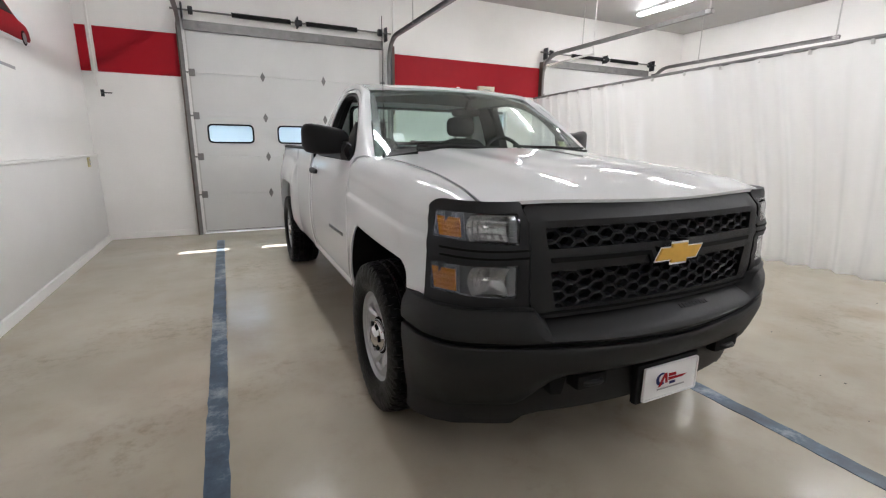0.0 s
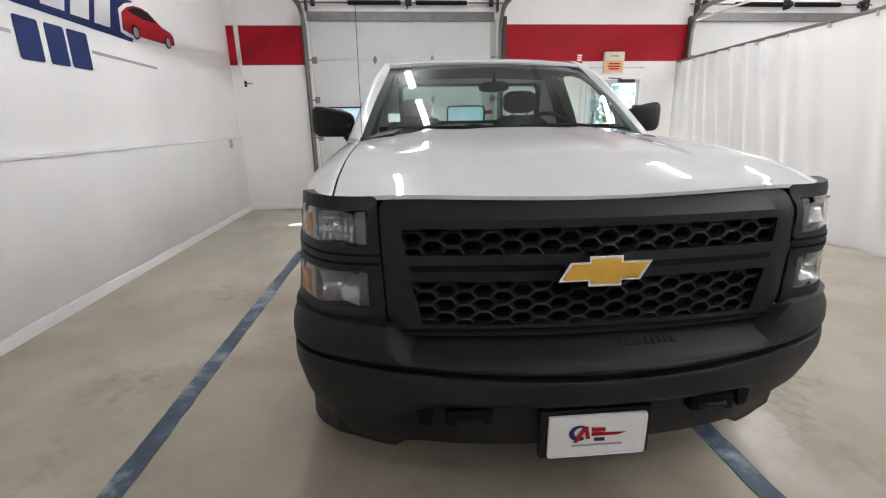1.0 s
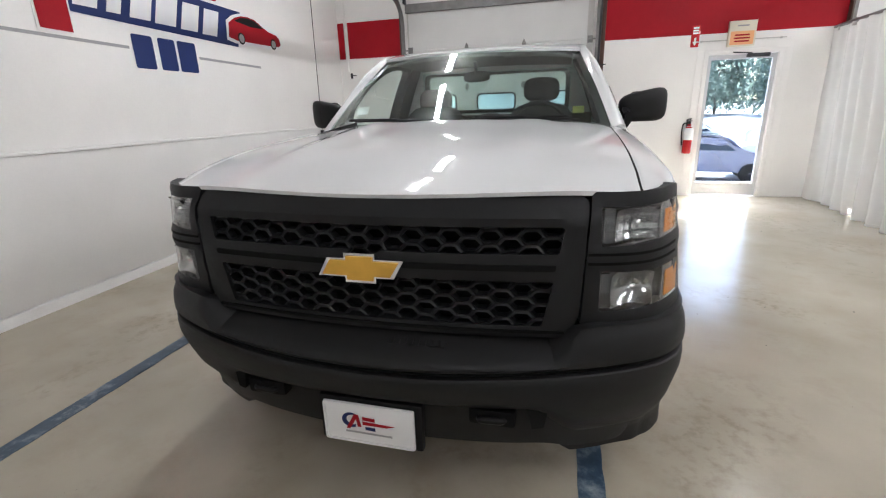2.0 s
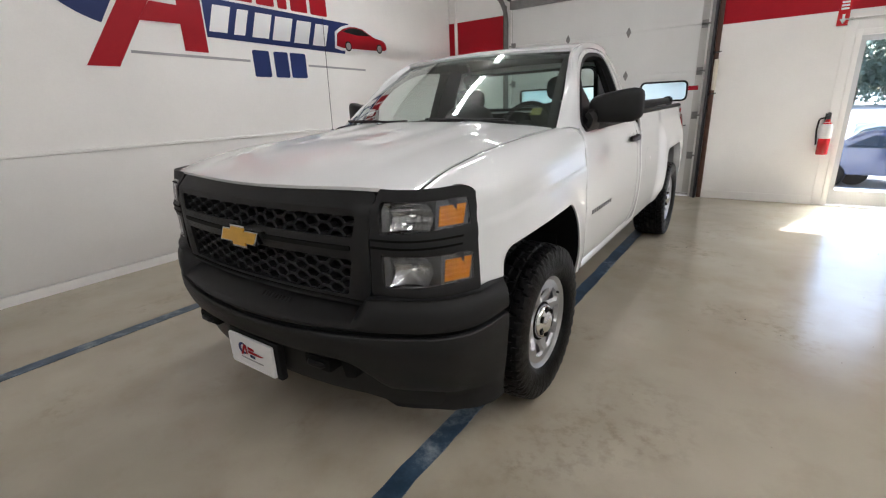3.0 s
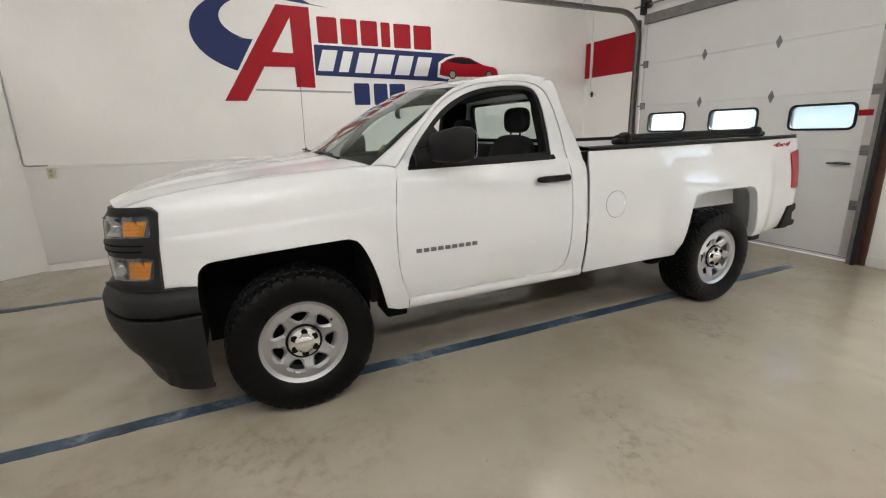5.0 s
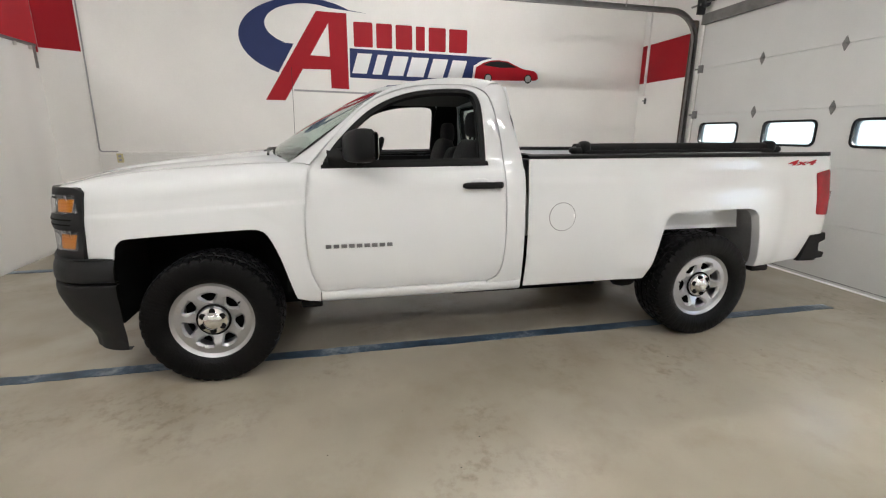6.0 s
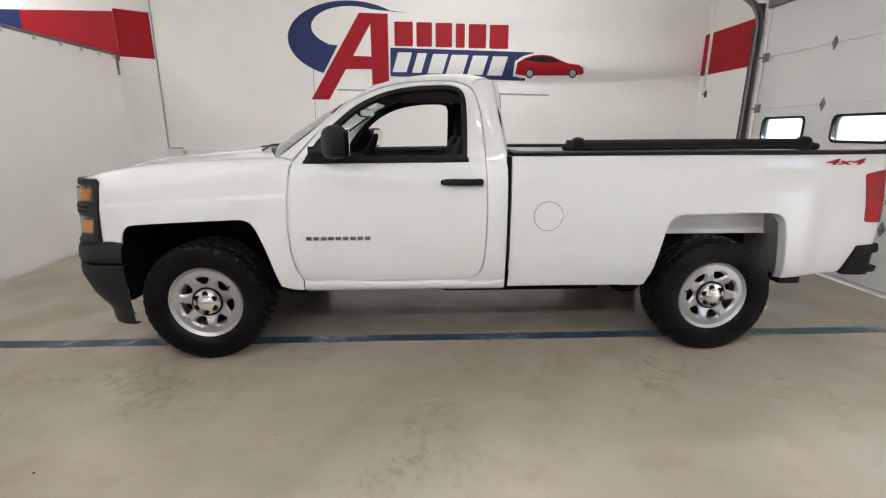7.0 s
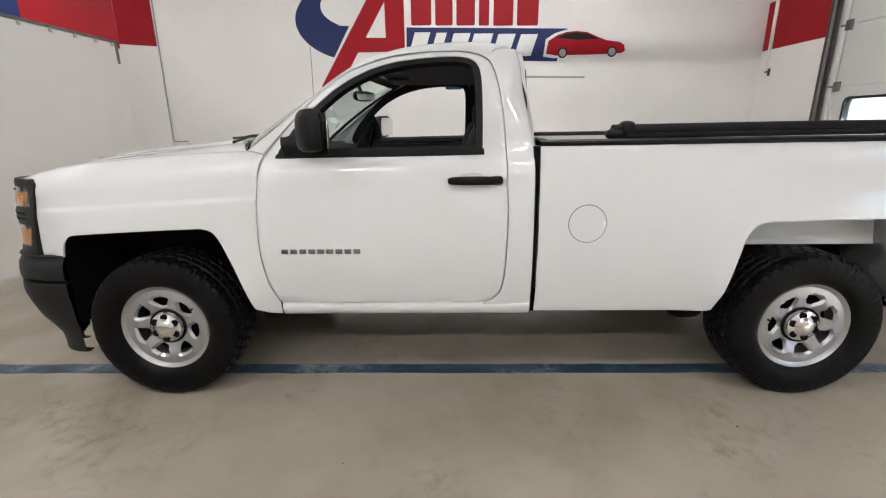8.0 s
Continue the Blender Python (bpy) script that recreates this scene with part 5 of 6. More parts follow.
rb = part("rear_bumper", join(loft([[(-0.84, 4.40, z), (-0.82, 4.60, z), (-0.5, 4.69, z), (0, 4.71, z), (0.5, 4.69, z), (0.82, 4.60, z), (0.84, 4.40, z)] for z in (0.49, 0.53, 0.60, 0.66, 0.70)], 40, 8, 0.03), box((-0.80, 4.45, 0.685), (0.80, 4.64, 0.705), 0.005)), BLACK, truck, "black step bumper at the tail")
for s in (1, -1):
    part("bumper_step", side_of(prism(rounded([(4.296, 0.523), (4.579, 0.526), (4.590, 0.568), (4.504, 0.588), (4.486, 0.655), (4.575, 0.673), (4.556, 0.735), (4.373, 0.722)], 0.012, 3), lambda a, b, d: (0.80 + 0.165 * d - 0.045 * smooth01(4.38, 4.60, a) * d, a, b), 1.0), s), BLACK, rb, "black corner step")
    part("frame_rail", side_of(box((0.38, -0.75, 0.42), (0.46, 4.60, 0.56), 0.01), s), LINER, truck, "black chassis rail")
    part("sill_bracket", side_of(box((0.70, 0.50, 0.40), (0.92, 0.63, 0.46), 0.012), s), LINER, truck, "black body mount")
    part("spring_hanger", side_of(blob((0.80, 2.85, 0.42), (0.06, 0.10, 0.06), 2.6, 8), s), LINER, truck, "black spring hanger")
    part("leaf_spring", side_of(pipe([(0.55, 2.75, 0.46), (0.55, 3.05, 0.36), (0.55, 3.38, 0.33), (0.55, 3.75, 0.37), (0.55, 4.08, 0.50)], 0.028, 6), s), LINER, truck, "dark leaf spring")
    part("mud_edge", side_of(box((0.82, 3.87, 0.455), (0.955, 4.02, 0.505), 0.012), s), BLACK, truck, "black splash guard")
part("underbody", box((-0.85, 0.50, 0.46), (0.85, 2.9, 0.54)), LINER, truck, "black underbody")
part("engine_bay", box((-0.50, -0.75, 0.42), (0.50, 0.42, 0.95)), LINER, truck, "black engine bay block")
part("rear_axle", join(pipe([(-0.80, BASE, 0.385), (0.80, BASE, 0.385)], 0.045, 12), blob((0.05, BASE, 0.385), (0.14, 0.15, 0.14), 2.4, 12)), LINER, truck, "black rear axle")
part("front_axle", pipe([(-0.78, 0, 0.37), (0.78, 0, 0.37)], 0.035, 10), LINER, truck, "black front axle")
# Tank and gearbox blocks are unseen, added to deepen the shade under the truck.
part("fuel_tank", box((0.10, 1.55, 0.30), (0.60, 2.75, 0.47), 0.03), LINER, truck, "black fuel tank block, unseen, shading the floor below")
part("gearbox", join(box((-0.20, 0.55, 0.30), (0.22, 1.40, 0.48), 0.04), box((-0.62, 1.36, 0.40), (0.62, 1.46, 0.47), 0.01)), LINER, truck, "black gearbox block and cross member, unseen, shading the floor below")
part("exhaust", pipe([(-0.45, 1.0, 0.36), (-0.45, 2.7, 0.36), (-0.62, 3.2, 0.46), (-0.62, 4.1, 0.40), (-0.85, 4.35, 0.36)], 0.035, 10, 0.12), STEEL, truck, "steel exhaust pipe")
part("driveshaft", pipe([(0.02, 0.9, 0.42), (0.03, BASE - 0.1, 0.40)], 0.04, 10), LINER, truck, "dark drive shaft")
part("spare_wheel", moved(revolve([(0.15, -0.08), (0.34, -0.09), (0.37, 0), (0.34, 0.09), (0.15, 0.08)], 32, True), Matrix.Translation((0, 4.10, 0.56)) @ Matrix.Rotation(radians(90), 4, "Y")), TYRE, truck, "spare tyre under the bed")


# wheels
def tread(a, x):
    """Depth of the tread pattern at the turn a (0 to 1) and the place x across."""
    rows = ((-0.118, -0.082, 0.0, 0.0), (-0.074, -0.034, 0.5, 4.0), (-0.028, 0.014, 0.15, -4.0), (0.020, 0.060, 0.65, 4.0), (0.068, 0.100, 0.3, -4.0), (0.100, 0.124, 0.8, 0.0))
    for x0, x1, shift, skew in rows:
        if x0 <= x <= x1:
            k = (a * 40 + shift + skew * (x - x0)) % 1.0
            return 0.0 if 0.16 < k else -0.011
    return -0.011 if abs(x) < 0.118 else 0.0


def tyre_mesh():
    prof = [(0.225, -0.085), (0.238, -0.112), (0.266, -0.130), (0.304, -0.137), (0.342, -0.135), (0.370, -0.127)]
    crown = [(0.3965 - 9.0 * abs(x) ** 3.1, x) for x in np.linspace(-0.121, 0.121, 45)]
    prof = prof + crown + [(r, -x) for r, x in reversed(prof)]
    n, lug = 320, 6
    bm, rings = bmesh.new(), []
    for j, (r, x) in enumerate(prof):
        ring = []
        for i in range(n):
            a = i / n
            d = tread(a, x) if lug <= j < len(prof) - lug else 0.0
            if j in (5, len(prof) - 6):
                d, xx = (0.0, x + math.copysign(0.004, x)) if (a * 40) % 1 < 0.55 else (0.0, x)
            else:
                xx = x
            if j in (len(prof) - 4,) and (a * 9) % 1 < 0.7:
                xx = x + (0.0022 if (a * 90) % 1 < 0.6 else 0)
            t = 2 * math.pi * a
            xx *= 1.22 if xx < 0 else 1.0
            ring.append(bm.verts.new((xx, (r + d) * math.cos(t), (r + d) * math.sin(t))))
        rings.append(ring)
    for p, q in zip(rings, rings[1:]):
        for j in range(n):
            bm.faces.new((p[j - 1], p[j], q[j], q[j - 1]))
    bmesh.ops.recalc_face_normals(bm, faces=bm.faces)
    return bm


def rim_dish(r):
    """How far out the painted wheel face stands at a radius."""
    return curve_at([(0.0, 0.085), (0.06, 0.085), (0.085, 0.074), (0.12, 0.084), (0.160, 0.099), (0.19, 0.096), (0.214, 0.093)], r)


def rim_mesh():
    circle = [(0.214 * math.cos(a), 0.214 * math.sin(a)) for a in (2 * math.pi * i / 72 for i in range(72))]
    holes = []
    for k in range(7):
        a = 2 * math.pi * (k + 0.3) / 7
        tri = rounded([(0.116, -0.013), (0.160, -0.048), (0.173, 0.0), (0.160, 0.048), (0.116, 0.013)], [0.01, 0.016, 0.03, 0.016, 0.01], 4)
        holes.append([(p * math.cos(a) - q * math.sin(a), p * math.sin(a) + q * math.cos(a)) for p, q in tri])
    face = sheet(circle, lambda a, b: (rim_dish(math.hypot(a, b)), a, b), 0.012, holes, 0)
    for v in face.verts:
        if v.is_boundary and v.co.yz.length < 0.2:
            v.co.x -= 0.016
    face.normal_update()
    if sum(f.normal.x for f in face.faces) < 0:
        bmesh.ops.reverse_faces(face, faces=face.faces)
    solid(face, 0.012)
    barrel = revolve([(0.211, 0.091), (0.222, 0.096), (0.231, 0.103), (0.236, 0.107), (0.238, 0.100), (0.226, 0.080), (0.212, 0.05), (0.205, 0.0), (0.215, -0.10), (0.205, -0.10), (0.195, 0.0), (0.20, 0.06)], 64, True)
    return join(face, barrel)


def hub_mesh():
    cap = revolve([(0.0005, 0.128), (0.030, 0.127), (0.046, 0.120), (0.056, 0.108), (0.080, 0.102), (0.088, 0.090), (0.089, 0.062)], 36)
    return cap


TY, RM, HB = tyre_mesh(), rim_mesh(), hub_mesh()
first = None
for y in (0.0, BASE):
    for s in (1, -1):
        w = thing("wheel", "", "")
        w.parent = truck
        w.location = (0.898 * s, y, 0.390)
        w.rotation_euler = (radians(17 + 40 * y + 11 * s), 0, radians(0 if s > 0 else 180))
        if first is None:
            tyre = part("tyre", TY, TYRE, w, "black all-terrain tyre")
            rim = part("rim", RM, RIM, w, "silver painted steel wheel")
            hub = part("hub_cap", HB, CHROME, w, "chrome hub cap")
            ring = part("cap_ring", revolve([(0.088, 0.080), (0.098, 0.083), (0.098, 0.072), (0.088, 0.070)], 36, True), LINER, w, "dark ring round the cap")
            drum = part("brake", disc((-0.03, 0, 0), (1, 0, 0), 0.17, 0.05, 32), LINER, w, "dark brake disc")
            nuts = [part("lug_opening", disc((0.100, 0.062 * math.cos(a), 0.062 * math.sin(a)), (1, 0, 0), 0.0180, 0.0105, 16), LINER, w, "dark lug opening") for a in (math.pi / 3 * i for i in range(6))]
            valve = part("valve", pipe([(0.085, 0.19, 0.02), (0.108, 0.182, 0.02)], 0.006), RUBBER, w, "black valve stem")
            first = (tyre, rim, hub, ring, drum, *nuts, valve)
        else:
            for o in first:
                c = tagged(new(o.name.split(".")[0], o.data), o["label"])
                c.parent = w

# rolled bed cover lying along the bed rail
roll = thing("bed_cover_roll", "black rolled soft bed cover lying along the truck's bed rail", "bed cover")
part("roll", join(pipe([(0.80, 2.36, 1.386), (0.80, 3.2, 1.394), (0.80, 4.00, 1.399)], 0.034, 14), pipe([(0.842, 2.42, 1.364), (0.842, 3.98, 1.378)], 0.014, 8)), RUBBER, roll, "black rolled vinyl")
for y, z, turn in ((2.43, 1.390, 1), (3.97, 1.400, -1)):
    part("clamp", join(blob((0.805, y, z), (0.050, 0.040, 0.047), 2.8, 12), blob((0.805, y - 0.055 * turn, z - 0.018), (0.042, 0.050, 0.027), 2.6, 10), box((0.77, y - 0.02, z - 0.045), (0.84, y + 0.02, z), 0.008)), BLACK, roll, "black clamp")



# ---- painted sign on the west wall ----
def on_wall(outline, name, material, parent, label, d=0.0):
    return part(name, prism(outline, lambda a, b, q: (WEST + 0.002 + d + 0.003 * q, a, b), 1), material, parent, label)


sign = thing("wall_sign", "painted wall sign with blue crescent, red strokes and red car", "sign")
arc_out = [(0.40 + 0.885 * math.cos(t), 2.74 + 0.51 * math.sin(t)) for t in np.linspace(radians(50), radians(242), 40)]
arc_in = [(0.42 + 0.565 * math.cos(t), 2.905 + 0.275 * math.sin(t)) for t in np.linspace(radians(236), radians(60), 40)]
on_wall([(1.212, 3.100)] + arc_out + [(-0.01, 2.288), (0.215, 2.668), (0.04, 2.675)] + arc_in, "crescent", BLUE, sign, "dark blue crescent sweeping round")
on_wall([(-0.235, 1.905), (0.075, 1.905), (0.325, 2.325), (0.675, 2.33), (0.672, 2.08), (0.958, 2.075), (0.962, 3.105), (0.52, 3.112)], "crescent_gap", WALL, sign, "white outline", 0.0028)
on_wall([(-0.206, 1.922), (0.055, 1.922), (0.689, 2.949), (0.696, 3.090), (0.535, 3.094)], "stroke", RED, sign, "red leaning stroke", 0.006)
on_wall([(0.689, 3.090), (0.941, 3.086), (0.939, 2.093), (0.693, 2.099)], "stroke", RED, sign, "red upright stroke", 0.0092)
on_wall([(0.300, 2.344), (0.70, 2.348), (0.70, 2.518), (0.430, 2.526)], "stroke", RED, sign, "red cross stroke", 0.0124)
# the first word: six red bars
for i, (y0, y1) in enumerate(((1.03, 1.295), (1.345, 1.57), (1.62, 1.86), (1.912, 2.045), (2.10, 2.355), (2.405, 2.68))):
    on_wall(rounded(rect(y0, 2.664 - 0.004 * i, y1, 2.989 - 0.005 * i), 0.02, 2), "word_bar", RED, sign, "dark red bar in place of a letter")
# the blue streak with six pale bars
on_wall([(0.958, 2.254), (2.946, 2.206), (3.063, 2.602), (0.967, 2.642)], "streak", BLUE, sign, "dark blue streak")
for i, (y0, y1) in enumerate(((0.990, 1.195), (1.275, 1.410), (1.500, 1.720), (1.770, 2.020), (2.085, 2.310), (2.380, 2.600))):
    z0, z1 = 2.312 - 0.007 * i, 2.580 - 0.008 * i
    on_wall([(y0, z0), (y1, z0), (y1 + 0.085, z1), (y0 + 0.085, z1)], "word_bar", WHITE, sign, "pale slanted bar in place of a letter", 0.004)
for y0, y1 in ((1.47, 1.695), (1.758, 1.962), (1.995, 2.235)):
    on_wall(rounded(rect(y0, 1.868, y1, 2.162), 0.02, 2), "word_bar", BLUE, sign, "dark blue bar in place of a letter")
for y0, y1 in ((0.18, 1.43), (2.275, 3.33)):
    on_wall([(y0, 2.052 - 0.018 * y0), (y1, 2.052 - 0.018 * y1), (y1, 2.077 - 0.018 * y1), (y0, 2.077 - 0.018 * y0)], "rule", GREY, sign, "thin grey rule")
car = [(2.80, 2.30), (2.825, 2.456), (2.94, 2.525), (3.06, 2.560), (3.183, 2.570), (3.32, 2.557), (3.46, 2.50), (3.581, 2.456), (3.75, 2.435), (3.813, 2.397), (3.832, 2.326), (3.79, 2.297), (3.537, 2.285), (2.931, 2.277)]
halo = [(y + (0.02 if y > 3.4 else -0.035), z + (0.022 if z > 2.36 else -0.032)) for y, z in car]
on_wall(halo, "car_halo", WHITE, sign, "white outline of the painted car", 0.004)
on_wall(car, "painted_car", RED, sign, "flat painted red car", 0.0075)
on_wall([(2.93, 2.490), (3.05, 2.542), (3.18, 2.554), (3.32, 2.540), (3.48, 2.475), (3.22, 2.462)], "car_windows", BLACK, sign, "dark painted car windows", 0.0108)
for y, z in ((3.016, 2.308), (3.661, 2.315)):
    c = on_wall([(y + 0.062 * math.cos(t), z + 0.066 * math.sin(t)) for t in np.linspace(0, 2 * math.pi, 24)[:-1]], "painted_wheel", BLACK, sign, "dark painted wheel", 0.0115)
    on_wall([(y + 0.045 * math.cos(t), z + 0.048 * math.sin(t)) for t in np.linspace(0, 2 * math.pi, 20)[:-1]], "painted_hub", GREY, c, "grey painted hub", 0.0148)


# ---- small things on the walls ----
ex = thing("fire_extinguisher", "red fire extinguisher with a white band hung on the wall", "fire extinguisher", "", "", (2.40, NORTH - 0.075, 0.66))
ring = [(0.0005, 0), (0.055, 0), (0.062, 0.012), (0.062, 0.33), (0.052, 0.375), (0.028, 0.40), (0.024, 0.43), (0.0005, 0.43)]
up = Matrix.Rotation(radians(-90), 4, "Y")
part("cylinder", moved(revolve(ring, 28), up), EXTRED, ex, "red cylinder")
part("band", moved(revolve([(0.0625, 0.20), (0.064, 0.202), (0.064, 0.332), (0.0545, 0.372), (0.030, 0.398), (0.028, 0.396)], 28), up), WHITE, ex, "white printed band")
part("valve_head", join(box((-0.018, -0.018, 0.43), (0.018, 0.018, 0.475), 0.005), box((-0.012, -0.10, 0.475), (0.012, 0.02, 0.487), 0.004), box((-0.012, -0.09, 0.505), (0.012, 0.03, 0.515), 0.004)), DARKSTEEL, ex, "dark valve and lever")
part("hose", pipe([(-0.02, 0, 0.45), (-0.085, 0, 0.44), (-0.095, 0, 0.30), (-0.075, 0, 0.12)], 0.010, 8, 0.03), RUBBER, ex, "black hose")
part("bracket", box((-0.03, 0.055, 0.10), (0.03, 0.074, 0.50), 0.004), DARKSTEEL, ex, "wall bracket")

sg = thing("extinguisher_sign", "small red extinguisher sign with a white arrow on the wall", "sign", "", "", (2.35, NORTH - 0.006, 2.305))
part("board", box((-0.055, -0.003, -0.145), (0.055, 0.006, 0.145), 0.002), EXTRED, sg)
part("arrow", prism([(-0.012, -0.02), (0.012, -0.02), (0.012, -0.07), (0.034, -0.07), (0, -0.125), (-0.034, -0.07), (-0.012, -0.07)], lambda a, b, q: (a, -0.0032 - 0.001 * q, b), 1), WHITE, sg, "white printed arrow")
for z in (0.11, 0.075, 0.04):
    part("print_bar", box((-0.036, -0.0045, z - 0.010), (0.036, -0.003, z + 0.010)), WHITE, sg, "white bar of print")

nt = thing("exit_sign", "cream plastic exit sign box with an orange face above the door", "sign", "", "", (2.93, NORTH - 0.006, 2.30))
part("case", box((-0.17, -0.055, -0.165), (0.17, 0.006, 0.165), 0.008), IVORY, nt, "cream plastic case")
part("orange_panel", box((-0.145, -0.0575, -0.145), (0.145, -0.055, 0.03)), ORANGE, nt, "orange printed panel")
for i, (w, z) in enumerate(((0.07, 0.10), (0.09, -0.02), (0.10, -0.06), (0.09, -0.10))):
    part("print_bar", box((-w, -0.0590, z - 0.010), (w, -0.0550, z + 0.010)), GREY if i < 1 else RED, nt, "bar of print")

ht = thing("wall_hook", "small dark steel hook on the white wall", "hook", "", "", (-3.06, NORTH, 2.02))
part("plate", box((-0.02, -0.012, -0.045), (0.02, 0.001, 0.045), 0.003), DARKSTEEL, ht)
part("arm", pipe([(0, -0.01, 0), (0.02, -0.07, 0.0), (0.12, -0.07, 0.0)], 0.008, 8, 0.015), DARKSTEEL, ht)
cd = thing("conduit", "thin white conduit running up the wall", "conduit", "conduits", "", (0, 0, 0))
part("pipe", pipe([(-3.11, NORTH - 0.014, 2.10), (-3.11, NORTH - 0.014, HIGH)], 0.013, 10), WALL, cd)
c2 = thing("conduit", "thin grey cable running down the wall corner", "conduit", "conduits", "", (0, 0, 0))
part("pipe", pipe([(WEST + 0.012, -2.33, HIGH), (WEST + 0.012, -2.35, 1.24), (WEST + 0.04, -2.32, 1.222), (WEST + 0.055, -2.12, 1.222)], 0.009, 8, 0.03), GREY, c2)
ol = thing("wall_outlet", "cream plastic power outlet on the white panel", "outlet", "outlets", "", (WEST + 0.03, -2.11, 1.135))
part("cover", box((0, -0.037, -0.060), (0.022, 0.037, 0.060), 0.006), CREAM, ol)
part("socket", join(box((0.018, -0.018, 0.008), (0.0245, 0.018, 0.042), 0.004), box((0.018, -0.018, -0.042), (0.0245, 0.018, -0.008), 0.004)), GREY, ol, "grey sockets")
o2 = copy_thing(ol, pose(WEST + 0.03, 5.1, 1.12))
bx = thing("sensor_box", "narrow white plastic sensor box beside the garage door", "sensor box", "", "", (DOOR_R + 0.155, NORTH - 0.03, 1.70))
part("body", box((-0.026, -0.02, -0.20), (0.026, 0.03, 0.20), 0.008), IVORY, bx)
c3 = thing("conduit", "thin white conduit beside the garage door", "conduit", "conduits", "", (0, 0, 0))
part("pipe", pipe([(DOOR_R + 0.155, NORTH - 0.015, 1.91), (DOOR_R + 0.155, NORTH - 0.015, HIGH)], 0.012, 8), WALL, c3)
for z in (1.45, 1.98):
    hk = thing("latch_hook", "dark steel lever on the door jamb", "lever", "levers", "", (DOOR_R + 0.10, NORTH - 0.03, z))
    part("lever", join(box((-0.02, -0.03, -0.02), (0.02, 0.03, 0.02), 0.004), pipe([(0, -0.03, 0), (0.10, -0.06, 0.01)], 0.008)), DARKSTEEL, hk)

# Bar and holders are added to draw the line along the casing's top edge.
rd = thing("casing_edge_bar", "thin grey bar drawn in place of the door casing's top edge line", "rod", "", "", (2.93, NORTH, 2.235))
part("rod", pipe([(-0.56, -0.03, -0.01), (0.56, -0.03, -0.01)], 0.007, 8), CONDUIT, rd)
for x in (-0.5, 0.5):
    part("edge_bar_holder", box((x - 0.012, -0.036, -0.022), (x + 0.012, 0.001, 0.004), 0.003), CONDUIT, rd)
hb = thing("hanging_bar", "thin white steel bar hung from the ceiling by the far door", "bar", "", "", (0, 0, 0))
part("bar", pipe([(4.2, 5.45, 2.92), (4.2, 4.16, 2.93)], 0.018, 8), WALL, hb)
part("hanger", pipe([(4.2, 4.20, 2.93), (4.2, 4.20, HIGH)], 0.010, 8), WALL, hb)

# grit on the floor
grit = bmesh.new()
rng = random.Random(12)
for i in range(70):
    x, y, r = rng.uniform(1.2, 4.0), rng.uniform(-2.2, 4.5), rng.choice((0.002, 0.003, 0.003, 0.004, 0.006))
    top = grit.verts.new((x, y, r * 0.9))
    rim = [grit.verts.new((x + r * rng.uniform(0.7, 1.5) * math.cos(a), y + r * rng.uniform(0.7, 1.5) * math.sin(a), 0.0003)) for a in (0, 1.3, 2.5, 3.8, 5.0)]
    for j in range(5):
        grit.faces.new((rim[j - 1], rim[j], top))
tagged(part("floor_grit", grit, GRIT, None, "tiny dark crumbs of dirt scattered on the floor"), category="dirt", kind="stuff")


# ---- outside ----
ASPHALT = mat("yard_concrete", (0.42, 0.42, 0.42), 0.9, var=0.2, scale=0.8, bump=0.3)
# Distance haze is mixed into the leaf colours: paler and bluer green.
LEAF = mat("hazed_leaves", (0.12, 0.17, 0.14), 0.7, var=0.5, scale=1.5)
leaf_nodes, leaf_links = LEAF.node_tree.nodes, LEAF.node_tree.links
glowing = leaf_nodes.new("ShaderNodeBsdfTranslucent")
glowing.inputs[0].default_value = (0.34, 0.46, 0.40, 1)
both = leaf_nodes.new("ShaderNodeMixShader")
both.inputs[0].default_value = 0.5
leaf_links.new(leaf_nodes["Principled BSDF"].outputs[0], both.inputs[1])
leaf_links.new(glowing.outputs[0], both.inputs[2])
leaf_links.new(both.outputs[0], leaf_nodes["Material Output"].inputs[0])
BARK = mat("tree_bark", (0.12, 0.09, 0.07), 0.9, var=0.3)
CARBLUE = mat("car_blue_paint", (0.0135, 0.0315, 0.0990), 0.25, coat=1.0)
CARGLASS = mat("car_dark_glass", (0.02, 0.025, 0.03), 0.08)
gr = bmesh.new()
steps = [[gr.verts.new((x, y, z)) for x in (-500, 500)] for y, z in ((-900, -0.25), (NORTH + 0.25, -0.25), (NORTH + 0.29, -0.03), (7.5, -0.06), (12.0, -1.05), (30, -1.2), (900, -1.2))]
for a, b in zip(steps, steps[1:]):
    gr.faces.new((a[0], a[1], b[1], b[0]))
tagged(part("ground", gr, ASPHALT, None, "pale sunlit paved yard outside the doors"), category="ground", kind="structure")


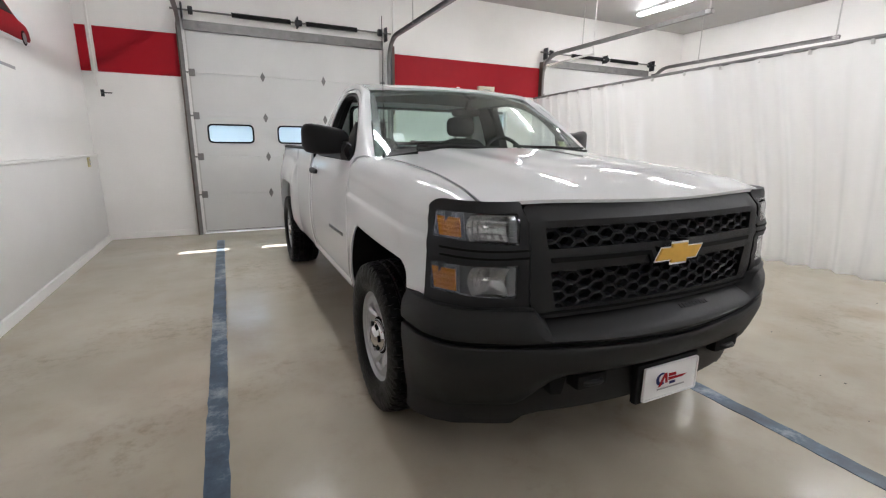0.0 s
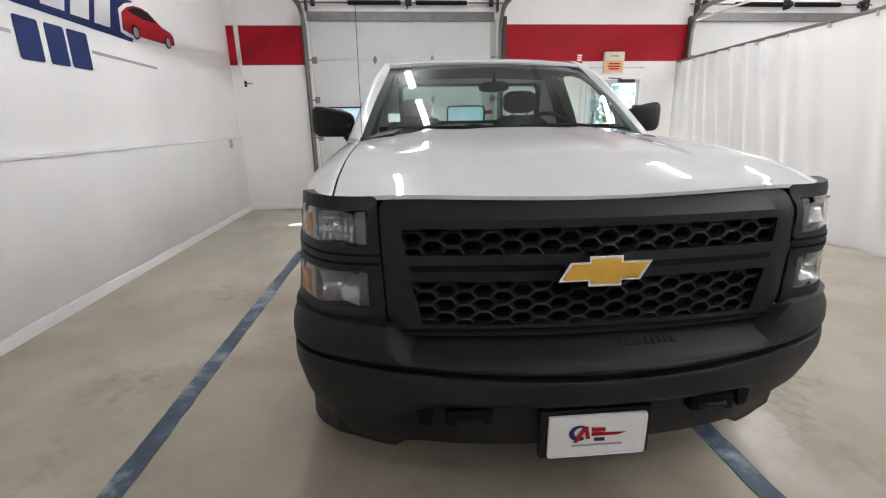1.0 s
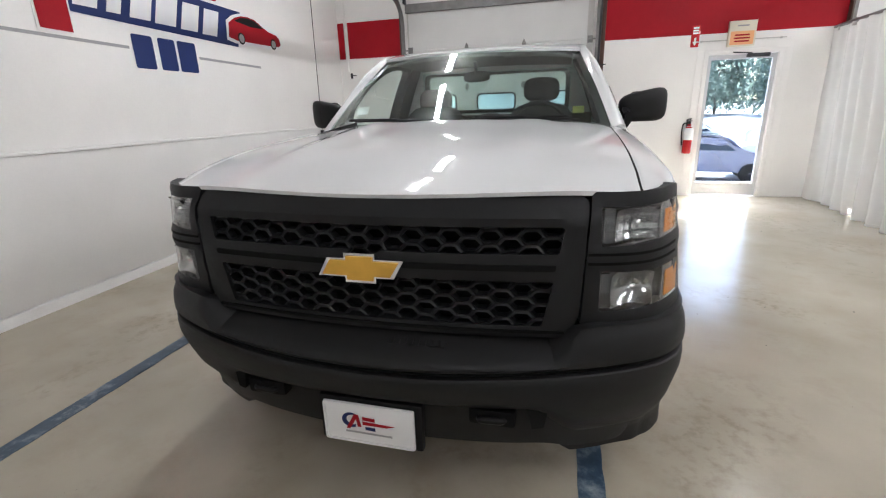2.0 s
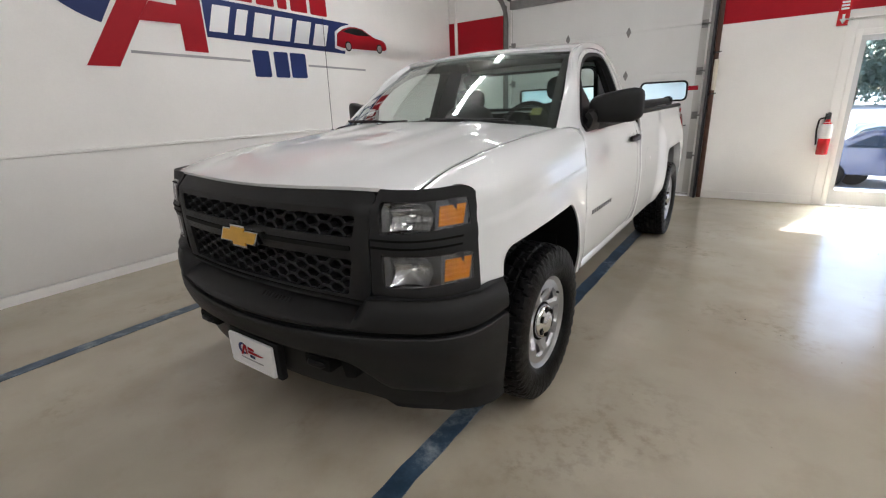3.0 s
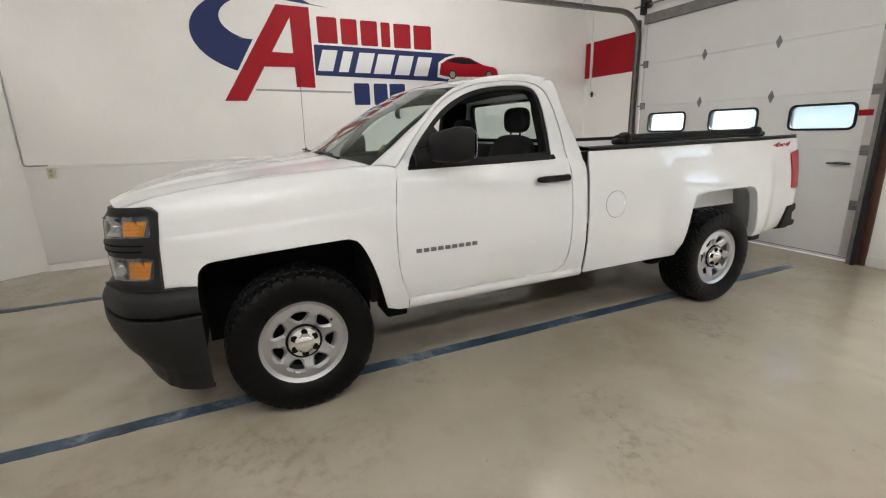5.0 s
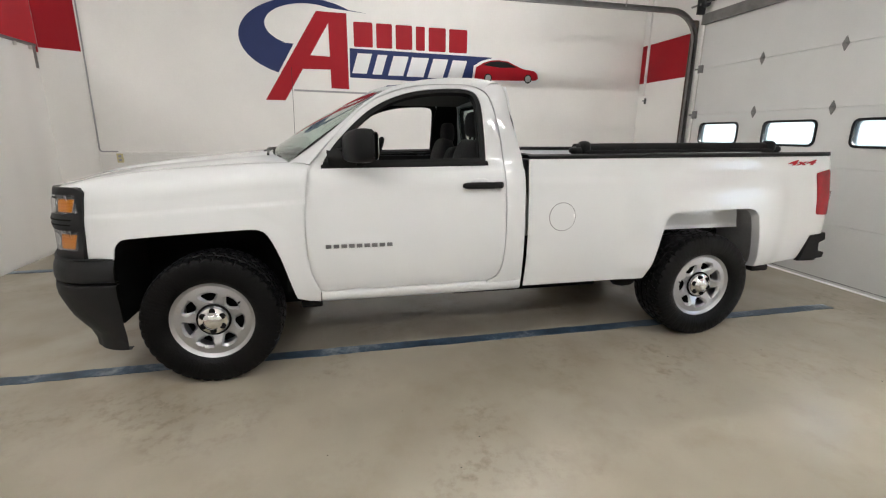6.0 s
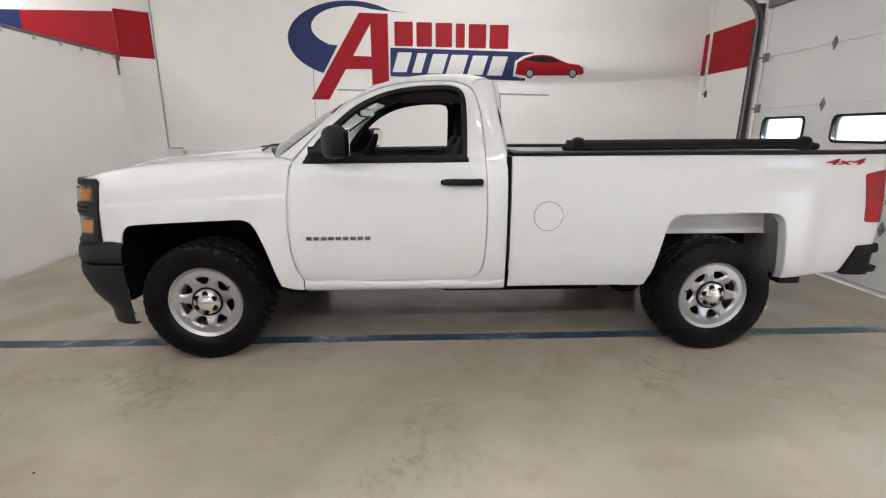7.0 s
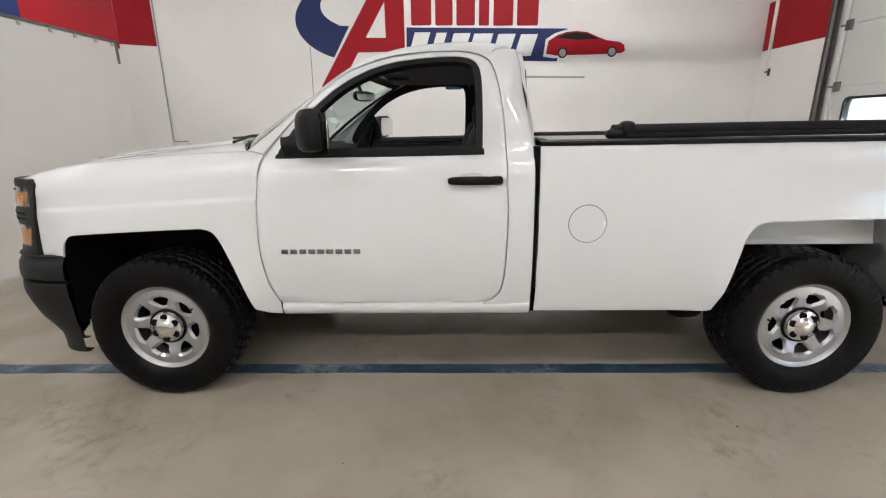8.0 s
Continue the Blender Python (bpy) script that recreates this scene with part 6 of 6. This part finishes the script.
def parked_car(at, turn, paint, label):
    d = thing("parked_car", label, "car", "parked cars", "", at)
    d.rotation_euler = (0, 0, radians(turn))
    prof = [(-2.2, 0.35), (-2.25, 0.62), (-2.1, 0.80), (-1.2, 0.95), (-0.55, 1.38), (0.75, 1.42), (1.45, 1.05), (2.1, 1.00), (2.25, 0.75), (2.22, 0.35)]
    part("body", loft([[(x * (1 - 0.16 * smooth01(0.9, 1.4, z)), y, z) for y, z in prof] for x in (-0.86, -0.4, 0.4, 0.86)], 40, 6, 0.05), paint, d)
    for sx in (-1, 1):
        part("side_skin", prism(rounded(prof, 0.12), lambda a, b, q: (sx * (0.88 - 0.14 * smooth01(0.9, 1.4, b)) - 0.04 * sx * q, a, b), 1), paint, d)
        part("side_glass", prism(rounded([(-0.95, 1.0), (-0.5, 1.32), (0.7, 1.35), (1.2, 1.05)], 0.05), lambda a, b, q: (sx * (0.885 - 0.14 * smooth01(0.9, 1.4, b)) + 0.004 * sx * q, a, b), 1), CARGLASS, d, "dark side glass")
    part("front_glass", gridf(lambda u, v: (0.70 * (2 * u - 1), -1.14 + 0.55 * v, 0.995 + 0.385 * v), 4, 2, 0.01), CARGLASS, d, "dark windshield")
    for y in (-1.4, 1.4):
        for sx in (-1, 1):
            part("wheel", moved(revolve([(0.05, -0.1), (0.30, -0.1), (0.32, -0.07), (0.32, 0.07), (0.30, 0.1), (0.05, 0.1)], 20, True), Matrix.Translation((sx * 0.80, y, 0.32))), TYRE, d, "dark wheel")
    return d


parked_car((4.9, 14.6, -1.07), 80, CARBLUE, "dark blue car parked in the sunny yard")
parked_car((2.6, 15.4, -1.07), 84, CARBLUE, "dark blue car parked beside another car")
parked_car((8.4, 15.0, -1.07), 80, PAINT, "white car parked in the sunny yard")
parked_car((7.5, 27.0, -1.2), 85, PAINT, "white car parked farther off in the yard")
parked_car((12.6, 27.5, -1.2), 88, PAINT, "white car parked at the far row")


def tree(at, height, seed):
    d = thing("tree", "leafy green tree at the edge of the yard", "tree", "trees", "", at)
    rng = random.Random(seed)
    limbs = [pipe([(0, 0, 0), (0.1, 0.05, height * 0.25), (0.05, 0.1, height * 0.55), (0.1, 0, height * 0.85)], 0.25, 7)]
    crown = bmesh.new()
    tips = []
    for i in range(14):
        a, h = rng.uniform(0, 6.28), rng.uniform(0.02, 0.66) * height
        tip = Vector((math.cos(a) * height * 0.26, math.sin(a) * height * 0.26, h + height * 0.18))
        limbs.append(pipe([(0.06, 0.05, h), tip * 0.6 + Vector((0, 0, h * 0.38)), tip], 0.05, 5))
        tips.append(tip)
    tips.append(Vector((0, 0, height * 0.9)))
    for i in range(6500):
        c = rng.choice(tips) + Vector([rng.gauss(0, height * 0.11) for _ in range(3)])
        q = Euler([rng.uniform(0, 6.28) for _ in range(3)]).to_matrix()
        r = rng.uniform(0.24, 0.52)
        crown.faces.new([crown.verts.new(c + q @ Vector(p) * r) for p in ((-1, 0, 0), (0, -0.6, 0.1), (1, 0, 0), (0, 0.6, 0.1))])
    part("trunk", join(*limbs), BARK, d, "brown trunk and limbs")
    part("crown", crown, LEAF, d, "green leaves paled with painted haze")
    return d


base_tree = tree((4.0, 88, -1.2), 15.0, 5)
for i, (x, y, k) in enumerate(((-14, 90, 40), (-34, 86, 150), (20, 92, 90), (37, 88, 200), (54, 93, 300), (-4, 98, 250), (13, 100, 10), (29, 101, 120), (-52, 94, 70), (72, 97, 20))):
    copy_thing(base_tree, pose(x, y, -1.2, 0, 0, k))
